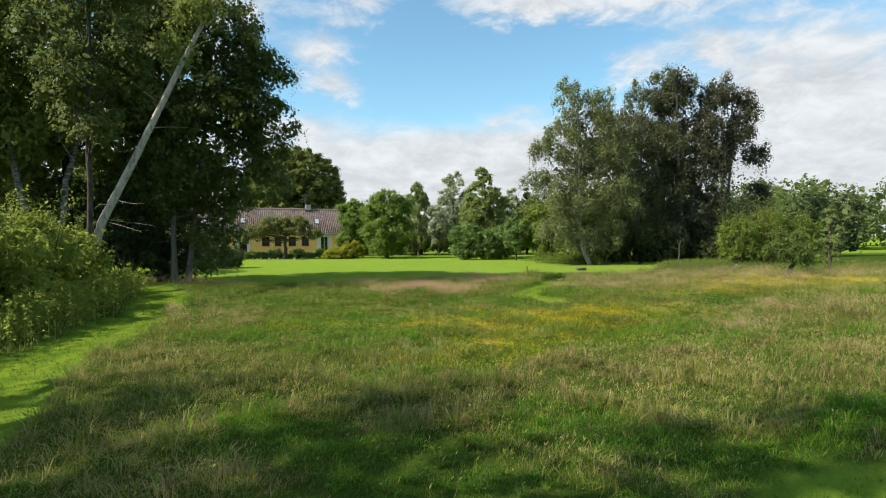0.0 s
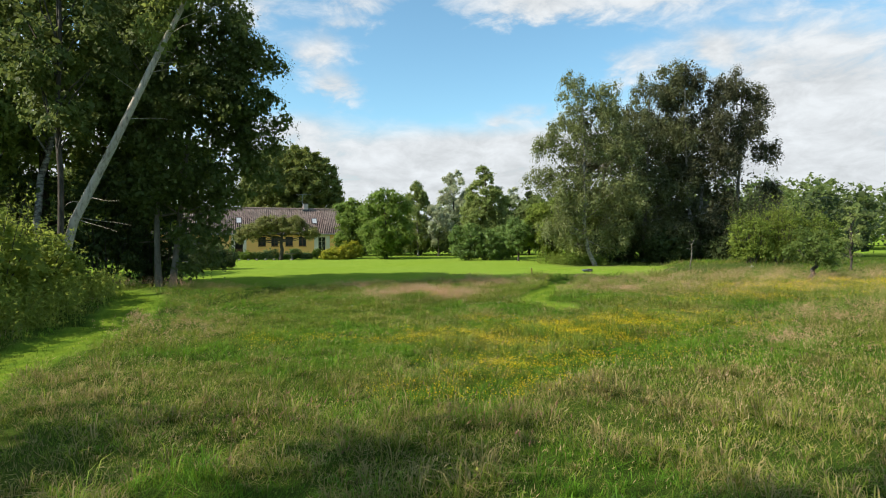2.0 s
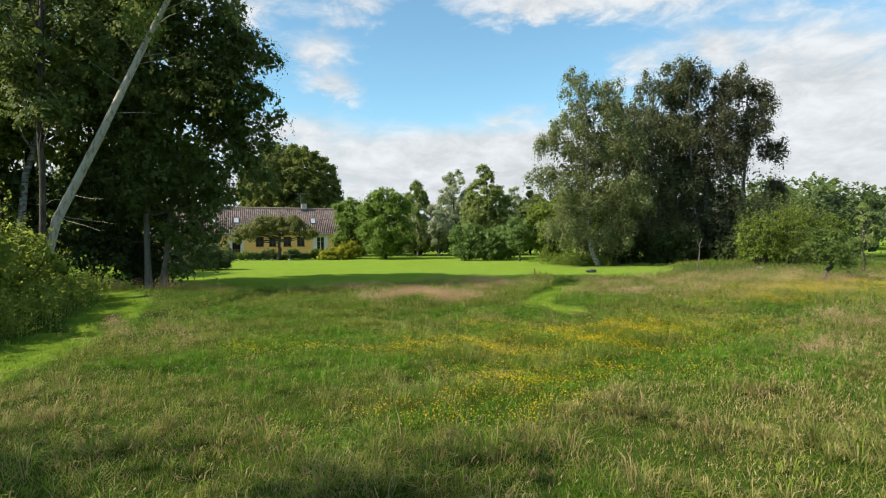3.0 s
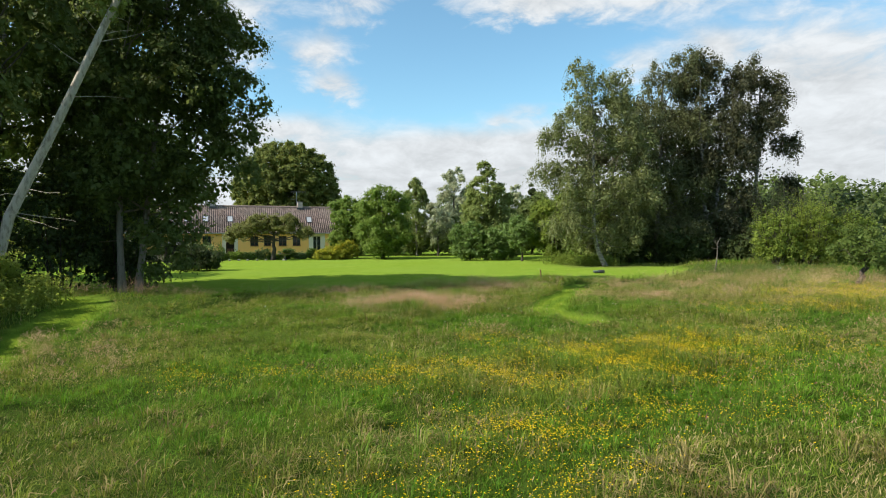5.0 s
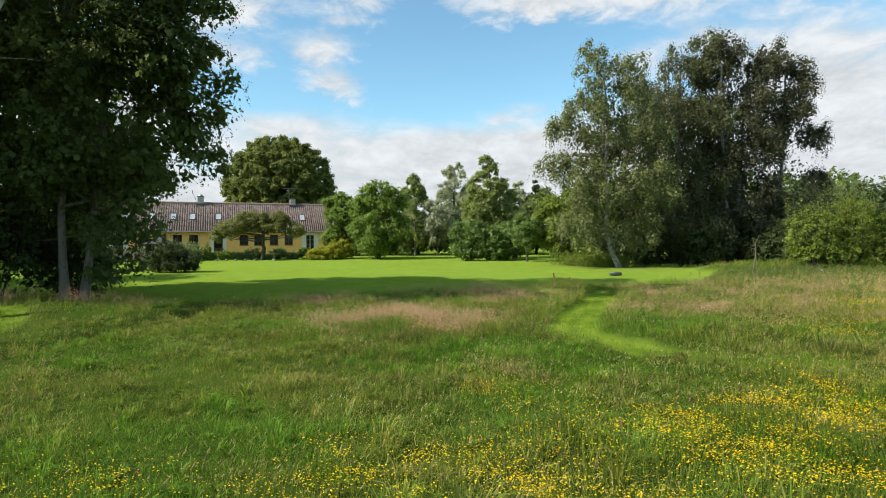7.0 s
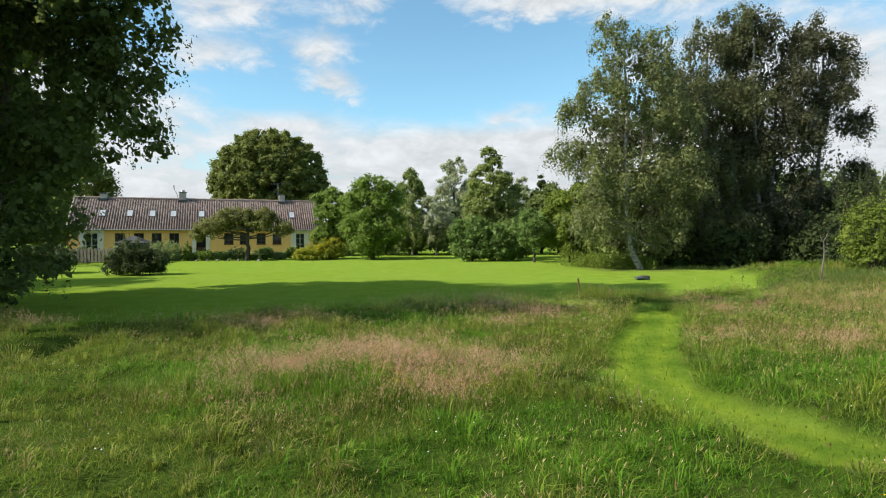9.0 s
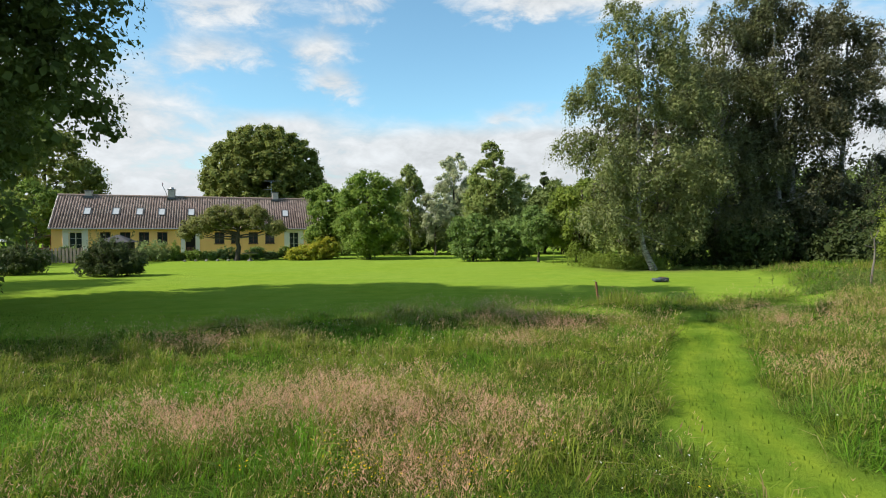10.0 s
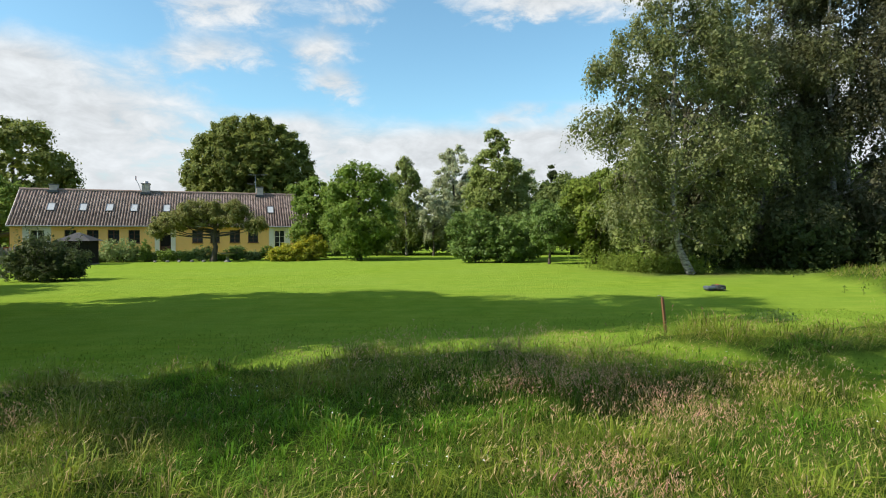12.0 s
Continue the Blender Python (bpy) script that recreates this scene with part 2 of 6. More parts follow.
LEAD = plain("dark_lead_flashing", (0.10, 0.10, 0.105), 0.55, 0.2, 6, 0.3)
STONE = plain("field_stone", (0.20, 0.19, 0.18), 0.85, 0.3, 6)
PALE_STONE = plain("pale_stone", (0.62, 0.58, 0.54), 0.85, 0.25, 8)
RUBBER = plain("black_rubber", (0.022, 0.022, 0.024), 0.7, 0.2, 10)
MOWER_SHELL = plain("dark_grey_plastic", (0.045, 0.048, 0.053), 0.35, 0.15, 6)
MOWER_BLUE = plain("blue_grey_plastic", (0.085, 0.105, 0.13), 0.35, 0.15, 6)
RED_PAINT = plain("red_paint", (0.42, 0.06, 0.05), 0.5)


def tile_material():
    k = Mat("pantiles")
    own = k.node("ShaderNodeNewGeometry").outputs["Random Per Island"]
    broad = k.noise(0.45, 5.0, 0.65)
    grain = k.noise(9.0, 5.0, 0.6)
    col = k.ramp(own, [(0.0, (0.150, 0.105, 0.090)), (0.5, (0.235, 0.162, 0.140)), (1.0, (0.340, 0.250, 0.215))])
    col = k.mix(k.span(broad, 0.35, 0.7, 0.0, 0.55), col, (0.185, 0.160, 0.138))
    col = k.mix(k.math("MULTIPLY", grain, 0.3), col, (0.06, 0.055, 0.045))
    return k.done(col, 0.8, k.bump(grain, 0.3, 0.01), spec=0.3)


TILES = tile_material()


def glass_material():
    k = Mat("window_glass")
    return k.done((0.025, 0.030, 0.034), 0.04, k.bump(k.noise(1.5, 2.0), 0.03, 0.02), spec=0.3)


GLASS = glass_material()
# pale base colour painted in for the bright sky the skylights mirror
SKY_TONED_GLASS = plain("skylight_glass_with_sky_tone", (0.42, 0.44, 0.47), 0.06, 0.1, 1.5, relief=0.0)


def ground_material():
    """One sheet: mown lawn, mown paths and the thatch under the meadow, told apart by the mown attribute."""
    k = Mat("turf")
    pos = k.node("ShaderNodeNewGeometry").outputs["Position"]
    att = k.n.new("ShaderNodeAttribute")
    att.attribute_name = "mown"
    mown = att.outputs["Fac"]
    att2 = k.n.new("ShaderNodeAttribute")
    att2.attribute_name = "fresh"
    broad = k.noise(0.16, 4.0, 0.6, pos)
    mid = k.noise(1.3, 6.0, 0.68, pos)
    stripes = k.node("ShaderNodeMapping", Vector=pos, Scale=(0.25, 2.2, 1.0), Rotation=(0, 0, 0.25)).outputs[0]
    tuft = k.noise(22.0, 5.0, 0.7, pos)
    lawn = k.ramp(mid, [(0.22, (0.142, 0.222, 0.020)), (0.5, (0.218, 0.300, 0.032)), (0.80, (0.300, 0.372, 0.056))])
    lawn = k.mix(k.span(broad, 0.35, 0.7, 0.0, 0.5), lawn, (0.250, 0.335, 0.064))
    lawn = k.mix(k.span(k.noise(1.2, 5.0, 0.65, stripes), 0.38, 0.68, 0.0, 0.55), lawn, (0.135, 0.262, 0.030))
    lawn = k.mix(k.span(tuft, 0.3, 0.75, 0.45, 0.0), lawn, (0.050, 0.100, 0.010))
    att4 = k.n.new("ShaderNodeAttribute")
    att4.attribute_name = "bare"
    # worn brown earth, dark enough to paint the birches' shade as well
    lawn = k.mix(k.math("MULTIPLY", att4.outputs["Fac"], k.span(mid, 0.3, 0.6, 0.5, 0.95)), lawn, (0.085, 0.075, 0.038))
    track = k.ramp(mid, [(0.25, (0.058, 0.120, 0.012)), (0.5, (0.108, 0.182, 0.018)), (0.78, (0.18, 0.24, 0.034))])
    track = k.mix(k.span(tuft, 0.3, 0.7, 0.4, 0.0), track, (0.06, 0.10, 0.012))
    att3 = k.n.new("ShaderNodeAttribute")
    att3.attribute_name = "rut"
    track = k.mix(k.math("MULTIPLY", att3.outputs["Fac"], k.span(k.noise(2.6, 4.0, 0.6, pos), 0.3, 0.6, 0.2, 0.9)), track, (0.190, 0.250, 0.024))
    lawn = k.mix(att2.outputs["Fac"], lawn, track)
    rough = k.ramp(mid, [(0.2, (0.030, 0.056, 0.008)), (0.5, (0.070, 0.115, 0.014)), (0.8, (0.135, 0.155, 0.034))])
    rough = k.mix(k.span(tuft, 0.3, 0.7, 0.7, 0.0), rough, (0.018, 0.026, 0.008))
    speck = k.noise(75.0, 4.0, 0.7, pos)
    rough = k.mix(k.span(speck, 0.35, 0.62, 0.6, 0.0), rough, (0.026, 0.050, 0.010))
    rough = k.mix(k.span(speck, 0.58, 0.72, 0.0, 0.7), rough, (0.20, 0.24, 0.06))
    col = k.mix(mown, rough, lawn)
    return k.done(col, 0.95, k.bump(k.math("ADD", tuft, k.math("MULTIPLY", speck, 0.5)), 0.7, 0.04), spec=0.0)


TURF = ground_material()


def blade_material(name, dark, mid, light, glow=0.35, dry=None):
    k = Mat(name)
    own = k.node("ShaderNodeNewGeometry").outputs["Random Per Island"]
    pos = k.node("ShaderNodeNewGeometry").outputs["Position"]
    broad = k.noise(0.5, 3.0, 0.6, pos)
    tuft = k.noise(4.5, 4.0, 0.65, pos)
    fac = k.math("ADD", k.math("MULTIPLY", own, 0.26), k.math("ADD", k.span(broad, 0.38, 0.62, 0.0, 0.30), k.span(tuft, 0.38, 0.62, 0.0, 0.50)), True)
    col = k.ramp(fac, [(0.0, dark), (0.5, mid), (1.0, light)])
    if dry:
        patch = k.noise(0.9, 5.0, 0.7, k.node("ShaderNodeMapping", Vector=pos, Location=(7.0, 3.0, 0.0)).outputs[0])
        young = k.noise(0.75, 4.0, 0.65, k.node("ShaderNodeMapping", Vector=pos, Location=(-4.0, 9.0, 2.0)).outputs[0])
        col = k.mix(k.span(young, 0.50, 0.68, 0.0, 0.75), col, (0.105, 0.235, 0.024))
        col = k.mix(k.math("MULTIPLY", k.span(patch, 0.50, 0.68), k.span(own, 0.25, 0.9)), col, dry)
    return k.done(col, 0.6, spec=0.12, through=k.mix(0.4, col, tuple(c * 1.5 for c in light)), amount=glow)


BLADES = blade_material("meadow_grass", (0.038, 0.066, 0.007), (0.122, 0.180, 0.016), (0.262, 0.295, 0.040), dry=(0.34, 0.250, 0.098))
LUSH_BLADES = blade_material("lush_grass", (0.036, 0.096, 0.006), (0.086, 0.196, 0.011), (0.162, 0.288, 0.022))
DRY_BLADES = blade_material("dry_grass", (0.125, 0.100, 0.036), (0.255, 0.200, 0.078), (0.40, 0.315, 0.145))
LAWN_BLADES = blade_material("lawn_grass", (0.046, 0.094, 0.009), (0.094, 0.158, 0.013), (0.170, 0.218, 0.024))
STRAW = blade_material("straw_stalks", (0.10, 0.125, 0.022), (0.17, 0.175, 0.038), (0.27, 0.24, 0.075), 0.2)
SEED_PALE = blade_material("pale_seed_heads", (0.26, 0.195, 0.085), (0.38, 0.295, 0.135), (0.50, 0.40, 0.21), 0.28)
SEED_PINK = blade_material("pink_seed_heads", (0.42, 0.205, 0.130), (0.55, 0.305, 0.200), (0.64, 0.41, 0.285), 0.3)
PETAL_YELLOW = blade_material("yellow_petals", (0.62, 0.385, 0.005), (0.71, 0.485, 0.008), (0.79, 0.580, 0.016), 0.2)
SEED_BROWN = blade_material("brown_dock_seeds", (0.10, 0.05, 0.035), (0.16, 0.08, 0.055), (0.22, 0.12, 0.08), 0.15)
PETAL_WHITE = blade_material("white_petals", (0.62, 0.62, 0.56), (0.74, 0.74, 0.68), (0.82, 0.82, 0.78), 0.2)

# ---- mesh tools ----
def np_mesh(name, verts, faces, material, smooth=False):
    """A mesh from arrays: verts (n, 3), faces (m, 3) or (m, 4)."""
    verts = np.asarray(verts, dtype=np.float32).reshape(-1, 3)
    faces = np.asarray(faces, dtype=np.int32)
    m, k = faces.shape
    me = bpy.data.meshes.new(name)
    me.vertices.add(len(verts))
    me.vertices.foreach_set("co", verts.ravel())
    me.loops.add(m * k)
    me.loops.foreach_set("vertex_index", faces.ravel())
    me.polygons.add(m)
    me.polygons.foreach_set("loop_start", np.arange(0, m * k, k, dtype=np.int32))
    me.polygons.foreach_set("loop_total", np.full(m, k, dtype=np.int32))
    if smooth:
        me.polygons.foreach_set("use_smooth", np.ones(m, dtype=bool))
    me.materials.append(material)
    me.update(calc_edges=True)
    return me


def np_part(name, verts, faces, material, parent=None, label="", smooth=False):
    ob = new(name, np_mesh(name, verts, faces, material, smooth))
    if parent:
        ob.parent = parent
    return tagged(ob, label)


def part(name, bm, material, parent=None, label="", m=None):
    """Links a bmesh as one mesh object under a thing or a part."""
    me = bpy.data.meshes.new(name)
    bm.to_mesh(me)
    bm.free()
    me.materials.append(material)
    ob = new(name, me)
    if parent:
        ob.parent = parent
    if m is not None:
        ob.matrix_local = m
    return tagged(ob, label)


def thing(name, x, y, z=0.0, rz=0.0, label="", category="", group="", kind=""):
    ob = new(name)
    ob.empty_display_size = 0.2
    ob.matrix_world = pose(x, y, z, 0, 0, rz)
    return tagged(ob, label, category, group, kind)


def box(x0, y0, z0, x1, y1, z1, bevel=0.0, bm=None):
    made = bm or bmesh.new()
    vs = bmesh.ops.create_cube(made, size=1.0)["verts"]
    for q in vs:
        q.co = Vector((x0 + (q.co.x + 0.5) * (x1 - x0), y0 + (q.co.y + 0.5) * (y1 - y0), z0 + (q.co.z + 0.5) * (z1 - z0)))
    if bevel > 0:
        es = list({e for q in vs for e in q.link_edges})
        bmesh.ops.bevel(made, geom=es, offset=bevel, segments=2, affect="EDGES", profile=0.6)
    return made


def tube(points, radii, sides=8):
    """Verts and quads of a tapered tube along points."""
    P = np.asarray(points, dtype=float)
    n = len(P)
    T = np.gradient(P, axis=0)
    T /= np.linalg.norm(T, axis=1)[:, None] + 1e-9
    ref = np.where(np.abs(T[:, 2:3]) > 0.9, np.array([[1.0, 0, 0]]), np.array([[0, 0, 1.0]]))
    A = np.cross(T, ref)
    A /= np.linalg.norm(A, axis=1)[:, None] + 1e-9
    for i in range(1, n):
        if A[i] @ A[i - 1] < 0:
            A[i] = -A[i]
    B = np.cross(T, A)
    ang = np.linspace(0, 2 * np.pi, sides, endpoint=False)
    ring = np.cos(ang)[None, :, None] * A[:, None, :] + np.sin(ang)[None, :, None] * B[:, None, :]
    V = (P[:, None, :] + ring * np.asarray(radii, dtype=float)[:, None, None]).reshape(-1, 3)
    i, j = np.meshgrid(np.arange(n - 1), np.arange(sides), indexing="ij")
    a, b = i * sides + j, i * sides + (j + 1) % sides
    F = np.stack([a, b, b + sides, a + sides], -1).reshape(-1, 4)
    return V, F


def joined(pieces):
    vs, fs, off = [], [], 0
    for V, F in pieces:
        vs.append(V)
        fs.append(F + off)
        off += len(V)
    return np.concatenate(vs), np.concatenate(fs)


def wander(rng, a, b, n, amount):
    """A slightly crooked line from a to b."""
    t = np.linspace(0, 1, n)[:, None]
    P = np.asarray(a) * (1 - t) + np.asarray(b) * t
    off = rng.normal(0, amount, (n, 3)) * np.sin(np.pi * t) ** 0.7
    return P + np.cumsum(off, axis=0) * 0.5 * np.sin(np.pi * t) ** 0.5


def unit(v):
    return v / (np.linalg.norm(v, axis=-1, keepdims=True) + 1e-9)


def leaves(rng, centers, size, outward, hang=0.3, flat=0.5, slim=0.55):
    """Folded leaves, two triangles each, at the centers."""
    n = len(centers)
    d = unit(rng.normal(0, 1, (n, 3)) + outward * flat + np.array([0, 0, -hang * 2.0]))
    nrm = unit(rng.normal(0, 0.45, (n, 3)) + outward * 0.9 + np.array([0, 0, 0.45]))
    d = unit(d - nrm * (np.sum(d * nrm, 1, keepdims=True) * 0.65))
    side = unit(np.cross(d, nrm))
    up = np.cross(side, d)
    s = (size * rng.uniform(0.6, 1.35, n))[:, None]
    base, tip = centers - d * s * 0.5, centers + d * s * 0.5
    mid = centers + d * s * 0.02
    V = np.stack([base, mid + side * s * slim * 0.5 + up * s * 0.1, tip, mid - side * s * slim * 0.5 + up * s * 0.1], 1).reshape(-1, 3)
    k = np.arange(n)[:, None] * 4
    F = np.concatenate([k + np.array([[0, 1, 2]]), k + np.array([[0, 2, 3]])], 1).reshape(-1, 3)
    return V, F


def lumps(rng, center, radii, count, size, even=False):
    """Rounded lobes over an egg-shaped crown: (center, radius) each."""
    i = np.arange(count) + 0.5
    phi, th = np.arccos(1 - 2 * i / count), np.pi * (1 + 5 ** 0.5) * i + rng.uniform(0, 6.28)
    d = np.stack([np.sin(phi) * np.cos(th), np.sin(phi) * np.sin(th), np.cos(phi)], 1)
    d = unit(d + rng.normal(0, 0.16 if not even else 0.04, d.shape))
    r = rng.uniform(0.62 if not even else 0.86, 0.86 if not even else 0.90, count)[:, None]
    return np.asarray(center) + d * r * np.asarray(radii), size * (rng.uniform(0.7, 1.25, count) if not even else rng.uniform(0.9, 1.1, count))


def domes_to_lobes(rng, domes, size):
    """Lobes spread over the outside of several egg-shaped masses: (x, y, z, rx, ry, rz) each."""
    cs, rs = [], []
    for x, y, z, rx, ry, rz in domes:
        n = max(2, int(round(1.5 * (rx * rz + rx * ry + ry * rz) / size ** 2)))
        tries = unit(rng.normal(0, 1, (n * 8, 3)))
        keep = [tries[0]]
        for _ in range(n - 1):
            pool = tries[rng.integers(0, len(tries), 14)]
            keep.append(pool[np.argmax(np.min(np.linalg.norm(pool[:, None] - np.array(keep)[None], axis=2), axis=1))])
        d = np.array(keep) * rng.uniform(0.62, 1.0, n)[:, None]
        cs.append(np.array([x, y, z]) + d * np.maximum(np.array([rx, ry, rz]) - size * 0.55, 0.1))
        rs.append(size * rng.uniform(0.6, 1.25, n))
    return np.vstack(cs), np.concatenate(rs)


def crown_mesh(rng, center, radii, n_leaves, leaf, lobes=26, lobe=None, hang=0.3, taper=0.0, inner=0.12, slim=0.55, extra=(), core=0.18, thick=1.9, even=False, domes=None, sub=6):
    """Leaves on the small boughs of a crown's lobes, close-set outside and with gaps between. taper: 1 makes a cone of the egg."""
    center, radii = np.asarray(center, dtype=float), np.asarray(radii, dtype=float)
    lobe = lobe or radii.mean() * 0.36
    C, R = domes_to_lobes(rng, domes, lobe) if domes else lumps(rng, center, radii, lobes, lobe, even)
    for c, r in extra:
        C, R = np.vstack([C, [c]]), np.append(R, r)
    if taper:
        top, bottom = center[2] + radii[2], center[2] - radii[2]
        h = np.clip((C[:, 2] - bottom) / (top - bottom), 0, 1)
        k = (1 - taper) + taper * (1.3 - 1.25 * h)
        C[:, :2] = center[:2] + (C[:, :2] - center[:2]) * k[:, None]
        R = R * np.clip(0.30 + 0.70 * k, 0.3, 1.1)
    # boughs: small flattened masses over the outside of each lobe
    own = np.repeat(np.arange(len(R)), sub)
    out = unit((C - center) / radii)
    d = unit(rng.normal(0, 1, (len(own), 3)) + out[own] * 0.8 + np.array([0, 0, 0.35]))
    BR = R[own] * rng.uniform(0.40, 0.72, len(own))
    B = C[own] + d * (R[own] * rng.uniform(0.45, 0.98, len(own)))[:, None]
    w = BR ** 2 / np.sum(BR ** 2)
    egg = np.array([0.84, 0.84, 1.15]) if hang > 0.7 else np.array([1.0, 1.0, 0.72])
    pick = rng.choice(len(BR), n_leaves, p=w)
    e = unit(rng.normal(0, 1, (n_leaves, 3)) + d[pick] * 0.55 + np.array([0, 0, 0.45]))
    P = B[pick] + e * egg * (BR[pick] * (0.55 + 0.62 * rng.random(n_leaves) ** 0.7))[:, None] + rng.normal(0, leaf * 0.4, (n_leaves, 3))
    face = unit(e * 1.0 + d[pick] * 0.35)
    if hang > 0.4:
        # drooping twigs: part of the leaves hang in strings from the boughs
        m = int(n_leaves * min(0.6, hang * 0.62))
        strings = max(4, m // 16)
        sp = rng.choice(len(BR), strings, p=w)
        se = unit(rng.normal(0, 1, (strings, 3)) * np.array([1, 1, 0.5]) + d[sp] * 0.5)
        root = B[sp] + se * egg * (BR[sp] * rng.uniform(0.6, 1.1, strings))[:, None]
        fall = BR[sp] * rng.uniform(0.5, 2.2, strings) * hang
        so = rng.integers(0, strings, m)
        k = rng.random(m)
        P[:m] = root[so] + se[so] * (k * 0.22 * fall[so])[:, None] - np.stack([0 * k, 0 * k, k * fall[so]], 1) + rng.normal(0, leaf * 0.42, (m, 3))
        face[:m] = unit(se[so] + np.array([0, 0, 0.25]) + rng.normal(0, 0.3, (m, 3)))
    P[:, 2] = np.maximum(P[:, 2], 0.06)
    outer = leaves(rng, P, leaf, face, hang, slim=slim)
    # the dense inside of each bough: larger sprays that close it against the light
    n_in = int(n_leaves * core)
    pick = rng.choice(len(BR), n_in, p=w)
    e = unit(rng.normal(0, 1, (n_in, 3)) + np.array([0, 0, 0.2]))
    Q = B[pick] + e * egg * (BR[pick] * rng.uniform(0.2, 0.86, n_in))[:, None]
    pull = rng.random(n_in) < inner
    Q[pull] = center + (C[own[pick[pull]]] - center) * rng.uniform(0.3, 1.0, pull.sum())[:, None] + rng.normal(0, 0.2, (pull.sum(), 3))
    Q[:, 2] = np.maximum(Q[:, 2], 0.2)
    return joined([outer, leaves(rng, Q, leaf * thick, e, hang, slim=0.8)]), C, R


def grow(rng, base, top, r0, targets, r1=0.05, sides=9, crook=0.12, limb=0.3, start=0.25, n_limbs=None, flare=1.35, bend=0.0):
    """A trunk from base to top with limbs that reach for the targets."""
    n = 12
    P = wander(rng, base, top, n, crook)
    up = (P[:, 2] - base[2]) / 2.4
    P[:, 0] += bend * up * np.exp(1 - up)
    rad = np.linspace(r0, r1, n)
    rad[0] *= flare
    pieces = []
    n_limbs = n_limbs or len(targets)
    for c in targets[:n_limbs]:
        c = np.asarray(c)
        h = np.clip((c[2] - base[2]) / max(0.1, top[2] - base[2]) * 0.75, start, 0.93)
        k = h * (n - 1)
        i = int(k)
        q = P[i] * (1 - (k - i)) + P[min(i + 1, n - 1)] * (k - i)
        rr = max(0.015, np.interp(h, np.linspace(0, 1, n), rad) * 0.5)
        mid = q * 0.5 + c * 0.5 + np.array([0, 0, -limb * np.linalg.norm(c - q) * 0.18])
        line = np.vstack([q, q * 0.6 + mid * 0.4, mid, mid * 0.45 + c * 0.55, c])
        line[1:-1] += rng.normal(0, crook * 0.5, (3, 3))
        pieces.append(tube(line, np.linspace(rr, 0.012, 5), 5))
    return tube(P, rad, sides), pieces


def tree(name, x, y, height, spread_r, label, category, leaf_mat, bark, n_leaves, leaf, crown_low=0.3, trunk=0.18, lean=(0, 0), seed=1,
         lobes=26, lobe=None, hang=0.3, taper=0.0, group="", depth_r=None, inner=0.12, slim=0.55, extra=(), stems=1, kind="", limbs=14, core=0.3, even=False, thick=2.0, bend=0.0, domes=None, sub=6):
    """A tree as one thing: trunk and crown."""
    rng = np.random.default_rng(seed)
    ob = thing(name, x, y, on_ground(x, y), 0, label, category, group, kind)
    zc, rz = height * (1 + crown_low) / 2, height * (1 - crown_low) / 2
    center = (lean[0] * zc / height, lean[1] * zc / height, zc)
    (V, F), C, R = crown_mesh(rng, center, (spread_r, depth_r or spread_r, rz), n_leaves, leaf, lobes, lobe, hang, taper, inner=inner, slim=slim, extra=extra, core=core, even=even, thick=thick, domes=domes, sub=sub)
    order = rng.permutation(len(C))
    for s in range(stems):
        a = s / max(1, stems) * 6.28 + 0.6
        o = np.array([np.cos(a), np.sin(a), 0]) * (trunk * 1.6 if stems > 1 else 0)
        tip = np.array([lean[0] * 0.86, lean[1] * 0.86, height * 0.86]) + (o * 5 if stems > 1 else 0)
        T = grow(rng, o, tip, trunk * (1 if stems == 1 else 0.8), [C[i] for i in order[s::stems]], n_limbs=limbs // stems + 1, start=max(0.15, crown_low * 0.8), bend=bend)
        np_part("trunk", *T[0], bark, ob, smooth=True)
        for V2, F2 in T[1]:
            np_part("limb", V2, F2, bark, ob, smooth=True)
    np_part("crown", V, F, leaf_mat, ob)
    return ob


